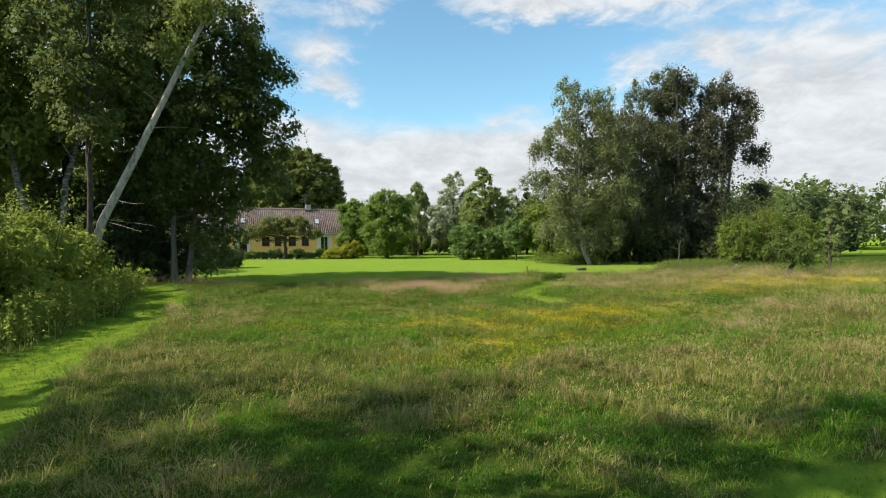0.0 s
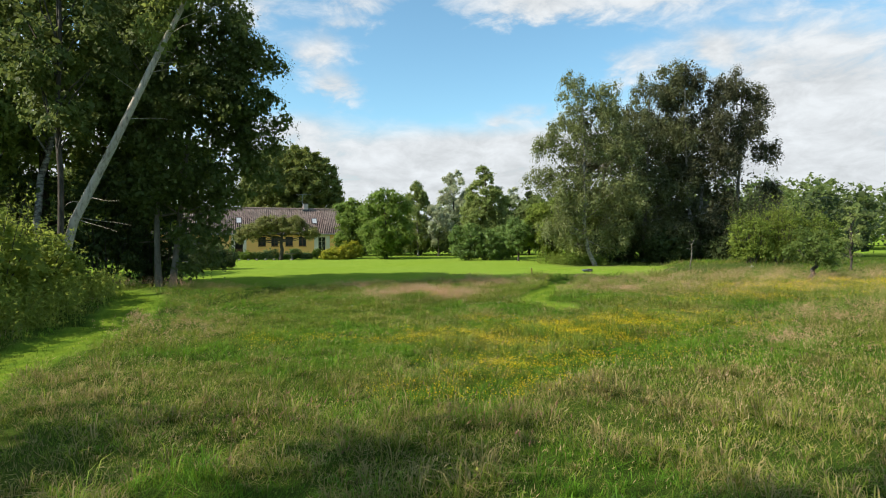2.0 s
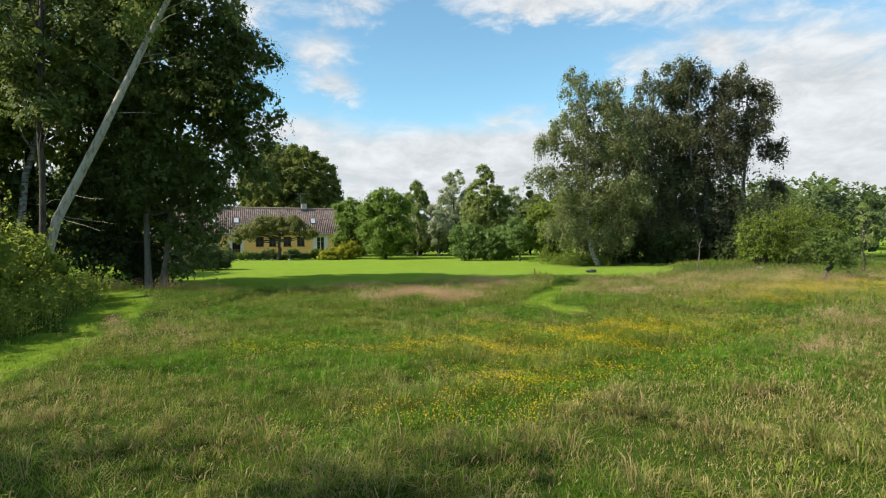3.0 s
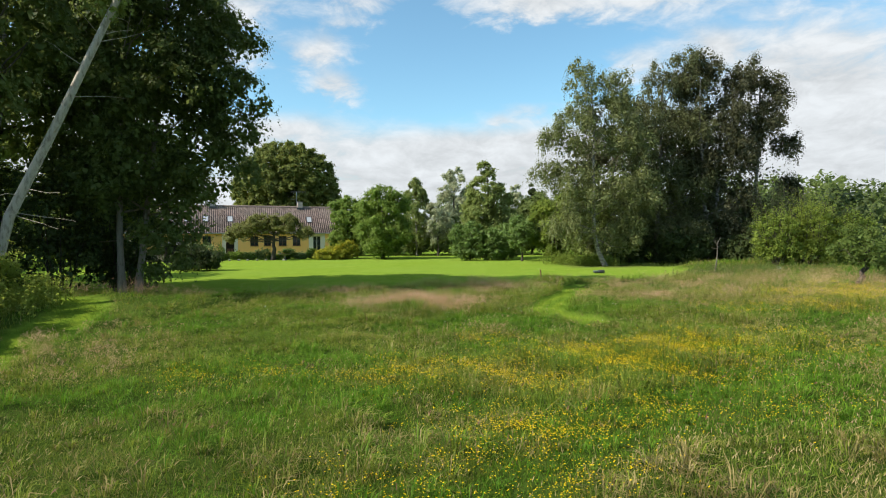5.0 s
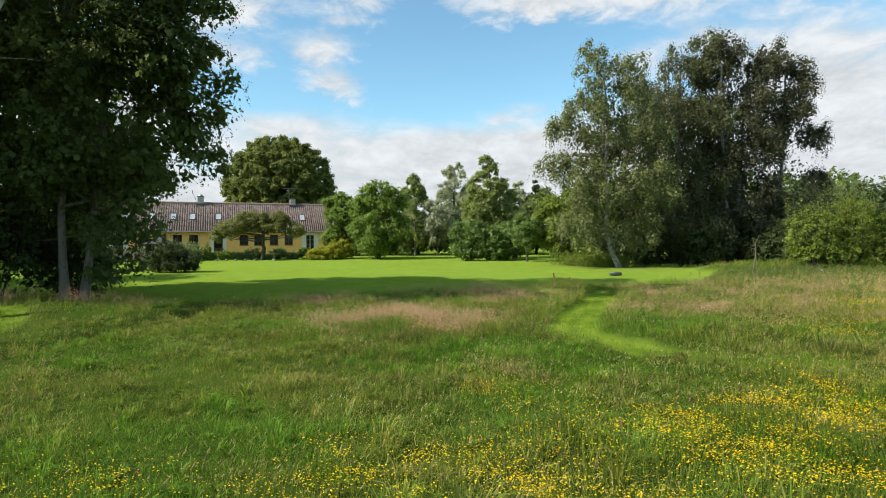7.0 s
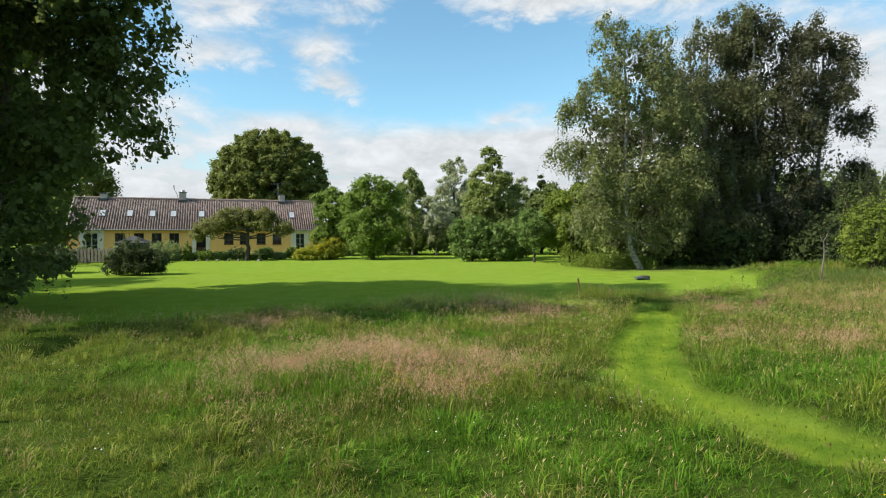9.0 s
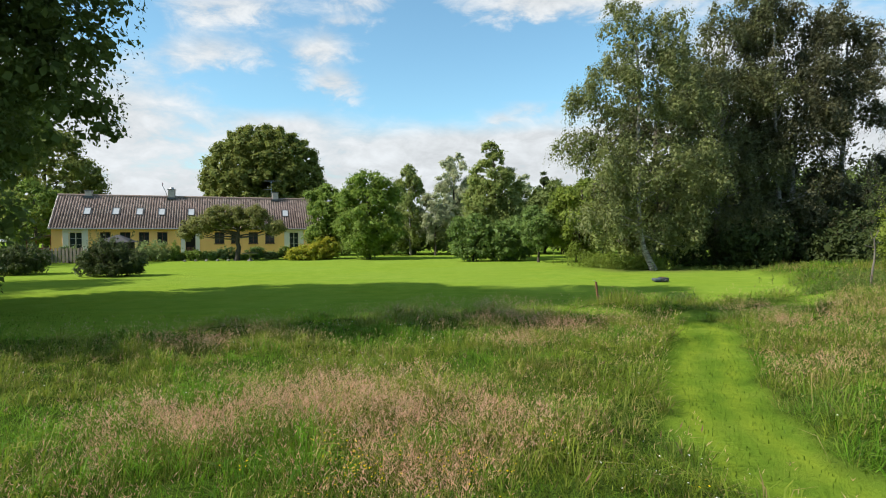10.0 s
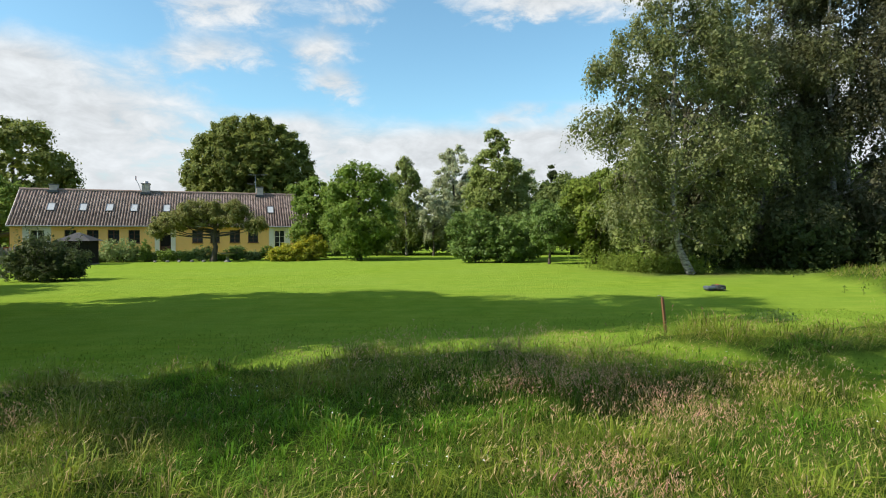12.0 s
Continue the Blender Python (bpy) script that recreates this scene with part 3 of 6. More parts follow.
def bush(name, x, y, rx, ry, height, label, leaf_mat, n_leaves, leaf, seed=1, category="bush", group="", lobes=16, hang=0.2, low=0.0, taper=0.0, slim=0.55, kind="", shoots=0, domes=None):
    """A shrub as one thing: stems and leaves."""
    rng = np.random.default_rng(seed)
    ob = thing(name, x, y, on_ground(x, y), 0, label, category, group, kind)
    center = (0, 0, height * (0.5 + low / 2))
    # full to the ground: a rounded top over a broad foot
    domes = domes or ((0, 0, height * 0.58, rx, ry, height * 0.42), (0, 0, height * 0.26, rx * 0.96, ry * 0.96, height * 0.26))
    size = max(0.10, 0.26 * (rx + ry + height * 0.5) / 3)
    (V, F), C, R = crown_mesh(rng, center, (rx, ry, height * (0.5 - low / 2)), n_leaves, leaf, lobes, size, hang, taper, inner=0.22, slim=slim, core=0.3, domes=domes, sub=4)
    pieces = []
    if shoots:
        # upright leafy shoots above the mass
        a, r = rng.uniform(0, 6.283, shoots), rng.uniform(0.1, 0.95, shoots)
        sx, sy, top = np.cos(a) * r * rx, np.sin(a) * r * ry, height * rng.uniform(0.85, 1.28, shoots)
        own = np.repeat(np.arange(shoots), 34)
        up = rng.uniform(0.0, 1.0, len(own))
        P = np.stack([sx[own] * (0.8 + 0.3 * up), sy[own] * (0.8 + 0.3 * up), top[own] * (0.62 + 0.38 * up)], 1) + rng.normal(0, 0.055, (len(own), 3))
        V, F = joined([(V, F), leaves(rng, P, leaf, unit(P - np.array([0, 0, height * 0.4])), -0.2, slim=slim)])
        for i in range(shoots):
            pieces.append(tube([(sx[i] * 0.6, sy[i] * 0.6, top[i] * 0.3), (sx[i] * 0.8, sy[i] * 0.8, top[i] * 0.62), (sx[i] * 1.1, sy[i] * 1.1, top[i])], [0.014, 0.01, 0.003], 4))
    for c in C[:10]:
        b = np.array([c[0] * 0.25, c[1] * 0.25, 0.0])
        pieces.append(tube(wander(rng, b, c, 5, 0.05), np.linspace(0.035, 0.01, 5), 5))
    T = joined(pieces)
    np_part("stem", T[0], T[1], BARK_DARK, ob, smooth=True)
    np_part("foliage", V, F, leaf_mat, ob)
    return ob


def skirt(rng, x_r, z0, z1, r, count):
    """Lobes of low hanging foliage round a trunk."""
    out = []
    for i in range(count):
        a = i / count * 6.283 + rng.uniform(-0.3, 0.3)
        out.append(((math.cos(a) * x_r * rng.uniform(0.55, 1.0), math.sin(a) * x_r * rng.uniform(0.5, 0.9), rng.uniform(z0, z1)), r * rng.uniform(0.7, 1.2)))
    return tuple(out)

# ---- ground ----
def waves(x, y, seed=0.0, scale=1.0):
    """Cheap smooth noise, about -1 to 1."""
    x, y = x * scale + seed * 3.1, y * scale - seed * 1.7
    return (np.sin(x * 1.0 + 1.7 * np.sin(y * 0.73 + seed)) + np.sin(y * 1.13 + 1.4 * np.sin(x * 0.91 - seed)) + 0.6 * np.sin(x * 2.3 + y * 1.9 + seed) + 0.5 * np.sin(y * 2.9 - x * 1.7)) / 2.4


def step(v, a, b):
    t = np.clip((v - a) / (b - a), 0, 1)
    return t * t * (3 - 2 * t)


def near_line(x, y, pts):
    """Distance to a bent line."""
    best = np.full(np.shape(x), 1e9)
    for (ax, ay), (bx, by) in zip(pts[:-1], pts[1:]):
        dx, dy = bx - ax, by - ay
        t = np.clip(((x - ax) * dx + (y - ay) * dy) / (dx * dx + dy * dy), 0, 1)
        best = np.minimum(best, np.hypot(x - ax - t * dx, y - ay - t * dy))
    return best


TRACK_RIGHT = [(5.4, 15.75), (4.2, 16.05), (3.35, 16.6), (2.85, 17.3), (2.6, 18.2), (2.75, 19.2), (3.2, 20.6), (4.2, 22.7), (4.85, 24.6), (4.5, 25.7), (3.5, 26.7), (2.5, 27.8)]
TRACK_SIDE = [(4.5, 25.6), (5.6, 25.8), (7.5, 26.6), (9.5, 28.0), (11.0, 31.0)]
TRACK_FAINT = [(2.95, 17.2), (3.5, 16.4), (4.6, 15.9), (6.5, 15.2), (10.0, 14.6), (14.0, 15.5)]
TRACK_NEAR = [(9.0, 3.2), (4.6, 4.1), (2.9, 3.8), (1.5, 2.2)]
TRACK_LEFT = [(-4.4, 4.0), (-6.3, 8.6), (-6.9, 11.4), (-7.7, 14.4), (-8.6, 17.2), (-9.6, 19.6), (-11.4, 22.2), (-15.0, 24.2)]
LAWN_EDGE = [(-60, 27.0), (-16, 26.0), (-11, 25.6), (-7.6, 24.4), (-6.2, 24.7), (-4.4, 25.9), (-2.4, 26.7), (0.5, 27.7), (2.5, 27.9), (3.6, 28.4), (6.0, 28.7), (8.5, 30.0), (11.2, 31.6), (14, 36.5), (15.2, 41), (17, 44), (34, 52), (80, 64)]


def lawn_y(x):
    return np.interp(x, [p[0] for p in LAWN_EDGE], [p[1] for p in LAWN_EDGE])


def mown(x, y):
    """1 where the grass is cut short, 0 in the meadow."""
    lawn = step(y - lawn_y(x) + 0.25 * waves(x, y, 2.0, 1.6), -0.25, 0.25)
    r = near_line(x, y, TRACK_RIGHT) + 0.10 * waves(x, y, 5.0, 2.4)
    track = (1 - step(r, 0.40, 0.58)) * (1 - 0.75 * step(x, 3.0, 4.6) * (1 - step(y, 16.5, 17.5)))
    r = np.minimum(near_line(x, y, TRACK_SIDE) + 0.15, near_line(x, y, TRACK_NEAR) - 0.1) + 0.10 * waves(x, y, 5.0, 2.4)
    track = np.maximum(track, 1 - step(r, 0.42, 0.75))
    l = near_line(x, y, TRACK_LEFT) + 0.12 * waves(x, y, 4.0, 2.0)
    left = 1 - step(l, 0.55, 0.85)
    # uncut behind the birches, where the rough turf's darker colour gives shade
    lawn = lawn * (1 - step(x, 10.5, 12.5) * step(y, 46.0, 48.5) * (1 - step(y, 64, 68)))
    return np.clip(np.maximum.reduce([lawn, track, left]), 0, 1)


def fresh(x, y):
    """The mown tracks, paler than the lawn."""
    r = np.minimum(near_line(x, y, TRACK_RIGHT), near_line(x, y, TRACK_NEAR))
    l = near_line(x, y, TRACK_LEFT)
    t = np.maximum((1 - step(r, 0.3, 0.9)) * (1 - step(y, 25.5, 28.5)) * (1 - 0.6 * step(x, 3.0, 4.6) * (1 - step(y, 16.5, 17.5))), 1 - step(l, 0.4, 1.0))
    return t


def ruts(x, y):
    """The two wheel lines of the winding track."""
    r = np.minimum(near_line(x, y, TRACK_RIGHT), near_line(x, y, TRACK_LEFT)) + 0.05 * waves(x, y, 6.0, 2.0)
    return np.exp(-((r - 0.24) / 0.10) ** 2)


def bare(x, y):
    """Worn earth under the birches; its dark colour also paints in their deep shade."""
    r = near_line(x, y, [(10.0, 47.2), (12.0, 46.6), (17.0, 47.4), (22.0, 47.6), (28.0, 48.2)])
    return 1 - step(r + 0.6 * waves(x, y, 8.0, 0.9), 0.6, 3.0)


def height(x, y):
    rough = 1 - mown(x, y)
    ditch = near_line(x, y, [(-12, 14.4), (-7.9, 15.3), (-6.9, 17.0), (-6.7, 19.1), (-6.0, 22.0)])
    bank = step(lawn_y(x) - y, -0.2, 1.7)
    h = 0.03 * waves(x, y, 1.0, 0.5) + bank * 0.28 + rough * (0.05 + 0.055 * waves(x, y, 3.0, 1.3) + 0.045 * waves(x, y, 9.0, 3.1) + 0.018 * waves(x, y, 4.0, 6.3))
    h -= 0.34 * np.exp(-(ditch / 0.38) ** 2)
    h += 0.13 * np.exp(-((x - 4.5) / 1.7) ** 2 - ((y - 27.8) / 0.55) ** 2)
    near = np.exp(-(np.maximum(0, np.abs(x) - 40) / 30) ** 2)
    return h * near * (1 - step(y, 58, 66))


def on_ground(x, y):
    return float(height(np.array([float(x)]), np.array([float(y)]))[0])


def axis(a, b, fine_a, fine_b, fine, coarse):
    left = fine_a - np.cumsum(coarse * 1.22 ** np.arange(40))
    right = fine_b + np.cumsum(coarse * 1.22 ** np.arange(40))
    vals = np.concatenate([left[::-1], np.arange(fine_a, fine_b + 1e-6, fine), right])
    return vals[(vals > a) & (vals < b)]


gx = axis(-1500, 1500, -10, 11, 0.16, 0.32)
gy = axis(-400, 2500, 3, 31, 0.18, 0.32)
GX, GY = np.meshgrid(gx, gy, indexing="xy")
GZ = height(GX, GY)
nx = len(gx)
ii, jj = np.meshgrid(np.arange(len(gy) - 1), np.arange(nx - 1), indexing="ij")
q0 = (ii * nx + jj).ravel()
ground = np_part("ground", np.stack([GX, GY, GZ], -1).reshape(-1, 3), np.stack([q0, q0 + 1, q0 + nx + 1, q0 + nx], 1), TURF, smooth=True)
tagged(ground, "grass ground with mown lawn and winding mown paths", "ground", kind="structure")
for att_name, values in (("mown", mown(GX, GY)), ("fresh", fresh(GX, GY)), ("rut", ruts(GX, GY)), ("bare", bare(GX, GY))):
    att = ground.data.attributes.new(att_name, "FLOAT", "POINT")
    att.data.foreach_set("value", values.astype(np.float32).ravel())

# ---- farmhouse ----
LONG, DEEP, EAVE, RIDGE = 24.2, 6.2, 3.18, 6.25
house = thing("farmhouse", -35.7, 66.5, 0, 20, "long low yellow limewashed farmhouse with a brown pantile roof", "house")
SILL, HEAD = 1.52, 2.66
house.matrix_world = pose(-35.7, 66.5, 0.06, 0, 0.45, 20)


def opening_wall(width, low, high, thick, holes):
    """A wall along x with rectangular holes (x0, z0, x1, z1) through it."""
    bm = bmesh.new()
    xs = sorted({0.0, width, *[h[0] for h in holes], *[h[2] for h in holes]})
    for a, b in zip(xs[:-1], xs[1:]):
        cut = sorted((h[1], h[3]) for h in holes if h[0] <= a + 1e-6 and h[2] >= b - 1e-6)
        z = low
        for z0, z1 in cut:
            if z0 > z + 1e-6:
                box(a, 0, z, b, thick, z0, bm=bm)
            z = z1
        if high > z + 1e-6:
            box(a, 0, z, b, thick, high, bm=bm)
    bmesh.ops.remove_doubles(bm, verts=bm.verts, dist=1e-5)
    return bm


# windows and doors along the front: x of the middle, width, kind
FRONT = [(1.92, 1.05, "glazed"), (4.34, 0.9, "window"), (6.0, 0.9, "window"), (7.6, 0.9, "window"), (9.2, 0.9, "window"), (11.7, 0.9, "door"),
         (14.37, 0.9, "window"), (15.86, 0.8, "window"), (17.59, 0.9, "window"), (19.21, 0.9, "window"), (21.62, 0.95, "glazed")]
holes = []
for cx, w, k in FRONT:
    holes.append((cx - w / 2, SILL if k == "window" else 0.32, cx + w / 2, HEAD))
part("front_wall", opening_wall(LONG, 0.3, EAVE, 0.35, holes), LIMEWASH, house)
part("plinth", box(-0.03, -0.03, 0, LONG + 0.03, DEEP + 0.03, 0.3, 0.01), PLINTH, house)
part("back_wall", box(0, DEEP - 0.35, 0.3, LONG, DEEP, EAVE), LIMEWASH, house)
for gx0 in (0.0, LONG - 0.35):
    bm = bmesh.new()
    prof = [(0.35, 0.3), (DEEP - 0.35, 0.3), (DEEP - 0.35, EAVE), (DEEP / 2, RIDGE - 0.2), (0.35, EAVE)]
    f = bm.faces.new([bm.verts.new((gx0, a, b)) for a, b in prof])
    r = bmesh.ops.extrude_face_region(bm, geom=[f])
    bmesh.ops.translate(bm, verts=[e for e in r["geom"] if isinstance(e, bmesh.types.BMVert)], vec=(0.35, 0, 0))
    bmesh.ops.recalc_face_normals(bm, faces=bm.faces)
    part("gable_wall", bm, LIMEWASH, house)
part("cornice", box(-0.02, -0.10, EAVE - 0.16, LONG + 0.02, -0.004, EAVE - 0.02, 0.02), WHITEWASH, house, "white cornice under the eaves")


def window_unit(cx, w, z0, z1, wood, bars=2, cross=1, pilaster=False):
    win = new("window")
    win.parent = house
    win.empty_display_size = 0.2
    win.matrix_local = pose(cx, 0.12, 0)
    fr = 0.05
    bm = box(-w / 2, 0, z0, -w / 2 + fr, 0.08, z1)
    box(w / 2 - fr, 0, z0, w / 2, 0.08, z1, bm=bm)
    box(-w / 2 + fr, 0, z1 - fr, w / 2 - fr, 0.08, z1, bm=bm)
    box(-w / 2 + fr, 0, z0, w / 2 - fr, 0.08, z0 + fr, bm=bm)
    part("window_frame", bm, wood, win)
    bm = bmesh.new()
    for i in range(1, bars):
        x = -w / 2 + w * i / bars
        box(x - 0.028, -0.005, z0 + fr, x + 0.028, 0.07, z1 - fr, bm=bm)
    for i in range(1, cross + 1):
        z = z0 + (z1 - z0) * i / (cross + 1)
        for s in range(bars):
            a, b = -w / 2 + w * s / bars + 0.04, -w / 2 + w * (s + 1) / bars - 0.04
            box(a, 0.012, z - 0.011, b, 0.055, z + 0.011, bm=bm)
    part("glazing_bars", bm, wood, win)
    for s in range(bars):
        a, b = -w / 2 + w * s / bars + 0.03, -w / 2 + w * (s + 1) / bars - 0.03
        part("pane", box(a, 0.035, z0 + fr - 0.01, b, 0.045, z1 - fr + 0.01), GLASS, win)
    if z0 > 0.8:
        part("window_sill", box(-w / 2 - 0.05, -0.2, z0 - 0.07, w / 2 + 0.05, -0.002, z0 - 0.004, 0.012), wood, win)
    else:
        for a, b in ((-w / 2 - 0.5, -w / 2 - 0.002), (w / 2 + 0.002, w / 2 + 0.5)):
            part("white_panel", box(a, -0.17, 0.3, b, -0.124, EAVE - 0.17, 0.008), WHITEWASH, win, "whitewashed panel beside the glazed door")
        part("lintel", box(-w / 2, -0.165, HEAD + 0.004, w / 2, -0.124, EAVE - 0.17, 0.006), WHITEWASH, win)
    return win


for cx, w, k in FRONT:
    if k == "window":
        window_unit(cx, w, SILL, HEAD, BROWN_WOOD, 2, 2)
    elif k == "glazed":
        window_unit(cx, w, 0.32, HEAD, WHITE_WOOD, 2, 3)
    else:
        door = new("front_door")
        door.parent = house
        door.matrix_local = pose(cx, 0.16, 0)
        bm = box(-w / 2, 0, 0.32, w / 2, 0.06, HEAD)
        part("door_leaf", bm, DARK_WOOD, door, "dark wooden front door")
        for a, b in ((-w / 2 + 0.1, -0.03), (0.03, w / 2 - 0.1)):
            part("panel", box(a, -0.012, 0.45, b, -0.002, 1.2, 0.004), BROWN_WOOD, door)
        part("door_handle", box(w / 2 - 0.12, -0.05, 1.2, w / 2 - 0.02, -0.004, 1.23, 0.004), METAL, door)
        for a, b in ((-w / 2 - 0.4, -w / 2 - 0.01), (w / 2 + 0.01, w / 2 + 0.4)):
            part("pilaster", box(a, -0.22, 0.3, b, -0.164, EAVE - 0.17, 0.01), WHITEWASH, door, "whitewashed pilaster of the front door")
        for s in range(2):
            part("doorstep", box(-0.7 - s * 0.1, -1.16 + 0.35 * (1 - s), 0, 0.7 + s * 0.1, -0.82 + 0.35 * (1 - s) if s else -0.2, 0.3 - 0.15 * s, 0.015), STONE, door)


# pantile roof: each tile a shallow S, laid in lapped courses
def pantile_slope(side):
    over, rise = 0.30, RIDGE - EAVE
    run = DEEP / 2 + over
    z_low = EAVE - over * rise / (DEEP / 2) + 0.06
    cols, rows, prof = 104, 15, 6
    w = (LONG + 0.3) / cols
    s = np.linspace(0, 1, prof)
    crest = 0.06 * np.sin(2 * np.pi * s * 0.92 + 0.5)
    rng = np.random.default_rng(3)
    c, r = np.meshgrid(np.arange(cols), np.arange(rows), indexing="ij")
    c, r = c.ravel(), r.ravel()
    n = len(c)
    V = np.zeros((n, 2, prof, 3))
    jit = rng.normal(0, 0.008, (n, 1))
    for e, lap in ((0, 0.0), (1, 1.14)):
        t = np.minimum((r + lap) / rows, 1.0)[:, None]
        V[:, e, :, 0] = -0.15 + (c[:, None] + s[None, :] * 1.03) * w
        V[:, e, :, 1] = -over + t * run
        V[:, e, :, 2] = z_low + t * (rise * run / (DEEP / 2)) + crest[None, :] + (0.035 if e == 0 else 0.0) + jit
    if side:
        V[..., 1] = DEEP - V[..., 1]
    V = V.reshape(-1, 3)
    k = (np.arange(n) * prof * 2)[:, None]
    F = np.concatenate([(k + np.array([[i, i + 1, prof + i + 1, prof + i]])) for i in range(prof - 1)], 1).reshape(-1, 4)
    return V, F


roof = new("roof")
roof.parent = house
for side in (0, 1):
    V, F = pantile_slope(side)
    tagged(np_part("roof_tiling", V, F, TILES, roof, smooth=True), "weathered reddish-brown pantiles", kind="stuff")
    bm = bmesh.new()
    y0, y1 = (-0.22, DEEP / 2) if not side else (DEEP + 0.22, DEEP / 2)
    z0 = EAVE - 0.2
    vs = [bm.verts.new(p) for p in ((-0.1, y0, z0), (LONG + 0.1, y0, z0), (LONG + 0.1, y1, RIDGE - 0.08), (-0.1, y1, RIDGE - 0.08))]
    f = bm.faces.new(vs)
    r = bmesh.ops.extrude_face_region(bm, geom=[f])
    bmesh.ops.translate(bm, verts=[e for e in r["geom"] if isinstance(e, bmesh.types.BMVert)], vec=(0, 0, 0.07))
    part("roof_deck", bm, DARK_WOOD, roof)
V, F = tube([(x, DEEP / 2, RIDGE + 0.04) for x in np.linspace(-0.2, LONG + 0.2, 60)], [0.13 + 0.012 * (i % 2) for i in range(60)], 8)
np_part("ridge", V, F, TILES, roof, smooth=True)
V, F = tube([(x, -0.38, EAVE - 0.20) for x in np.linspace(-0.15, LONG + 0.15, 20)], [0.06] * 20, 8)
np_part("gutter", V, F, METAL, roof, "grey metal gutter", smooth=True)
for gx0 in (-0.19, LONG + 0.15):
    bm = bmesh.new()
    for ya, yb in ((-0.3, DEEP / 2), (DEEP + 0.3, DEEP / 2)):
        vs = [bm.verts.new((gx0, y, z)) for y, z in ((ya, EAVE - 0.28), (yb, RIDGE - 0.06), (yb, RIDGE + 0.12), (ya, EAVE - 0.10))]
        f = bm.faces.new(vs)
        r = bmesh.ops.extrude_face_region(bm, geom=[f])
        bmesh.ops.translate(bm, verts=[e for e in r["geom"] if isinstance(e, bmesh.types.BMVert)], vec=(0.035, 0, 0))
    bmesh.ops.recalc_face_normals(bm, faces=bm.faces)
    part("bargeboard", bm, WHITE_WOOD, roof)

SLOPE = math.degrees(math.atan2(RIDGE - EAVE, DEEP / 2))
for i, cx in enumerate((2.6, 5.02, 7.07, 9.02, 11.7, 20.86)):
    up = 0.50
    yy = -0.3 + up * (DEEP / 2 + 0.3)
    zz = EAVE + yy / (DEEP / 2) * (RIDGE - EAVE) + 0.13
    sky_w = new("skylight")
    sky_w.parent = roof
    sky_w.matrix_local = pose(cx, yy, zz, SLOPE, 0, 0)
    w, h = 0.62, 0.98
    bm = box(-w / 2, -h / 2, -0.06, -w / 2 + 0.05, h / 2, 0.05)
    box(w / 2 - 0.05, -h / 2, -0.06, w / 2, h / 2, 0.05, bm=bm)
    box(-w / 2 + 0.05, -h / 2, -0.06, w / 2 - 0.05, -h / 2 + 0.05, 0.05, bm=bm)
    box(-w / 2 + 0.05, h / 2 - 0.05, -0.06, w / 2 - 0.05, h / 2, 0.05, bm=bm)
    part("skylight_frame", bm, LEAD, sky_w)
    part("pane", box(-w / 2 + 0.04, -h / 2 + 0.04, 0.0, w / 2 - 0.04, h / 2 - 0.04, 0.02), SKY_TONED_GLASS, sky_w)


def chimney(cx, w, tall, pots):
    ch = new("chimney")
    ch.parent = house
    ch.matrix_local = pose(cx, DEEP / 2, RIDGE - 0.35)
    part("stack", box(-w / 2, -w * 0.45, 0, w / 2, w * 0.45, tall + 0.35, 0.02), BRICK_GREY, ch)
    part("cap", box(-w / 2 - 0.06, -w * 0.45 - 0.06, tall + 0.353, w / 2 + 0.06, w * 0.45 + 0.06, tall + 0.43, 0.015), STONE, ch)
    part("flashing", box(-w / 2 - 0.12, -w * 0.45 - 0.14, 0.12, w / 2 + 0.12, w * 0.45 + 0.14, 0.34, 0.02), LEAD, ch)
    if pots:
        V, F = tube([(0, 0, tall + 0.40), (0, 0, tall + 0.62), (0, 0, tall + 0.63)], [0.22, 0.2, 0.0], 12)
        np_part("chimney_pot", V, F, METAL, ch, "metal chimney cowl", smooth=True)
    return ch


chimney(9.78, 0.66, 0.75, True)
chimney(19.95, 0.62, 0.68, False)
chimney(2.4, 0.6, 0.45, False)

pole = thing("pennant_pole", 0, 0, 0, 0, "short leaning pole with a faded red and white pennant", "flag pole")
pole.matrix_world = house.matrix_world @ pose(9.3, DEEP / 2 - 0.1, RIDGE + 0.75)
V, F = tube([(0.15, 0, -0.9), (-0.1, 0, -0.1), (-0.32, 0, 0.35), (-0.4, 0, 0.75)], [0.03, 0.03, 0.025, 0.015], 6)
np_part("pole", V, F, METAL, pole)
part("pennant", box(-0.39, -0.008, 0.36, -0.3, 0.008, 0.72), RED_PAINT, pole, "faded red pennant")

# the aerial stands on the far chimney, the pennant pole leans beside the near one
aerial = thing("aerial", 0, 0, 0, 0, "thin grey metal television aerial on a mast", "aerial")
aerial.matrix_world = house.matrix_world @ pose(19.55, DEEP / 2, RIDGE - 0.05)
V, F = tube([(0, 0, 0), (0, 0, 2.05)], [0.025, 0.02], 6)
np_part("mast", V, F, METAL, aerial, smooth=True)
V, F = tube([(-0.75, 0, 2.0), (1.15, 0, 2.06)], [0.018, 0.018], 5)
np_part("boom", V, F, METAL, aerial, smooth=True)
for i in range(9):
    x = -0.65 + i * 0.21
    V, F = tube([(x, -0.28, 2.0 + i * 0.006), (x, 0.28, 2.0 + i * 0.006)], [0.008, 0.008], 4)
    np_part("element", V, F, METAL, aerial)
V, F = tube([(-0.8, 0, 1.1), (0.1, 0, 1.1)], [0.014, 0.014], 5)
np_part("lower_boom", V, F, METAL, aerial)

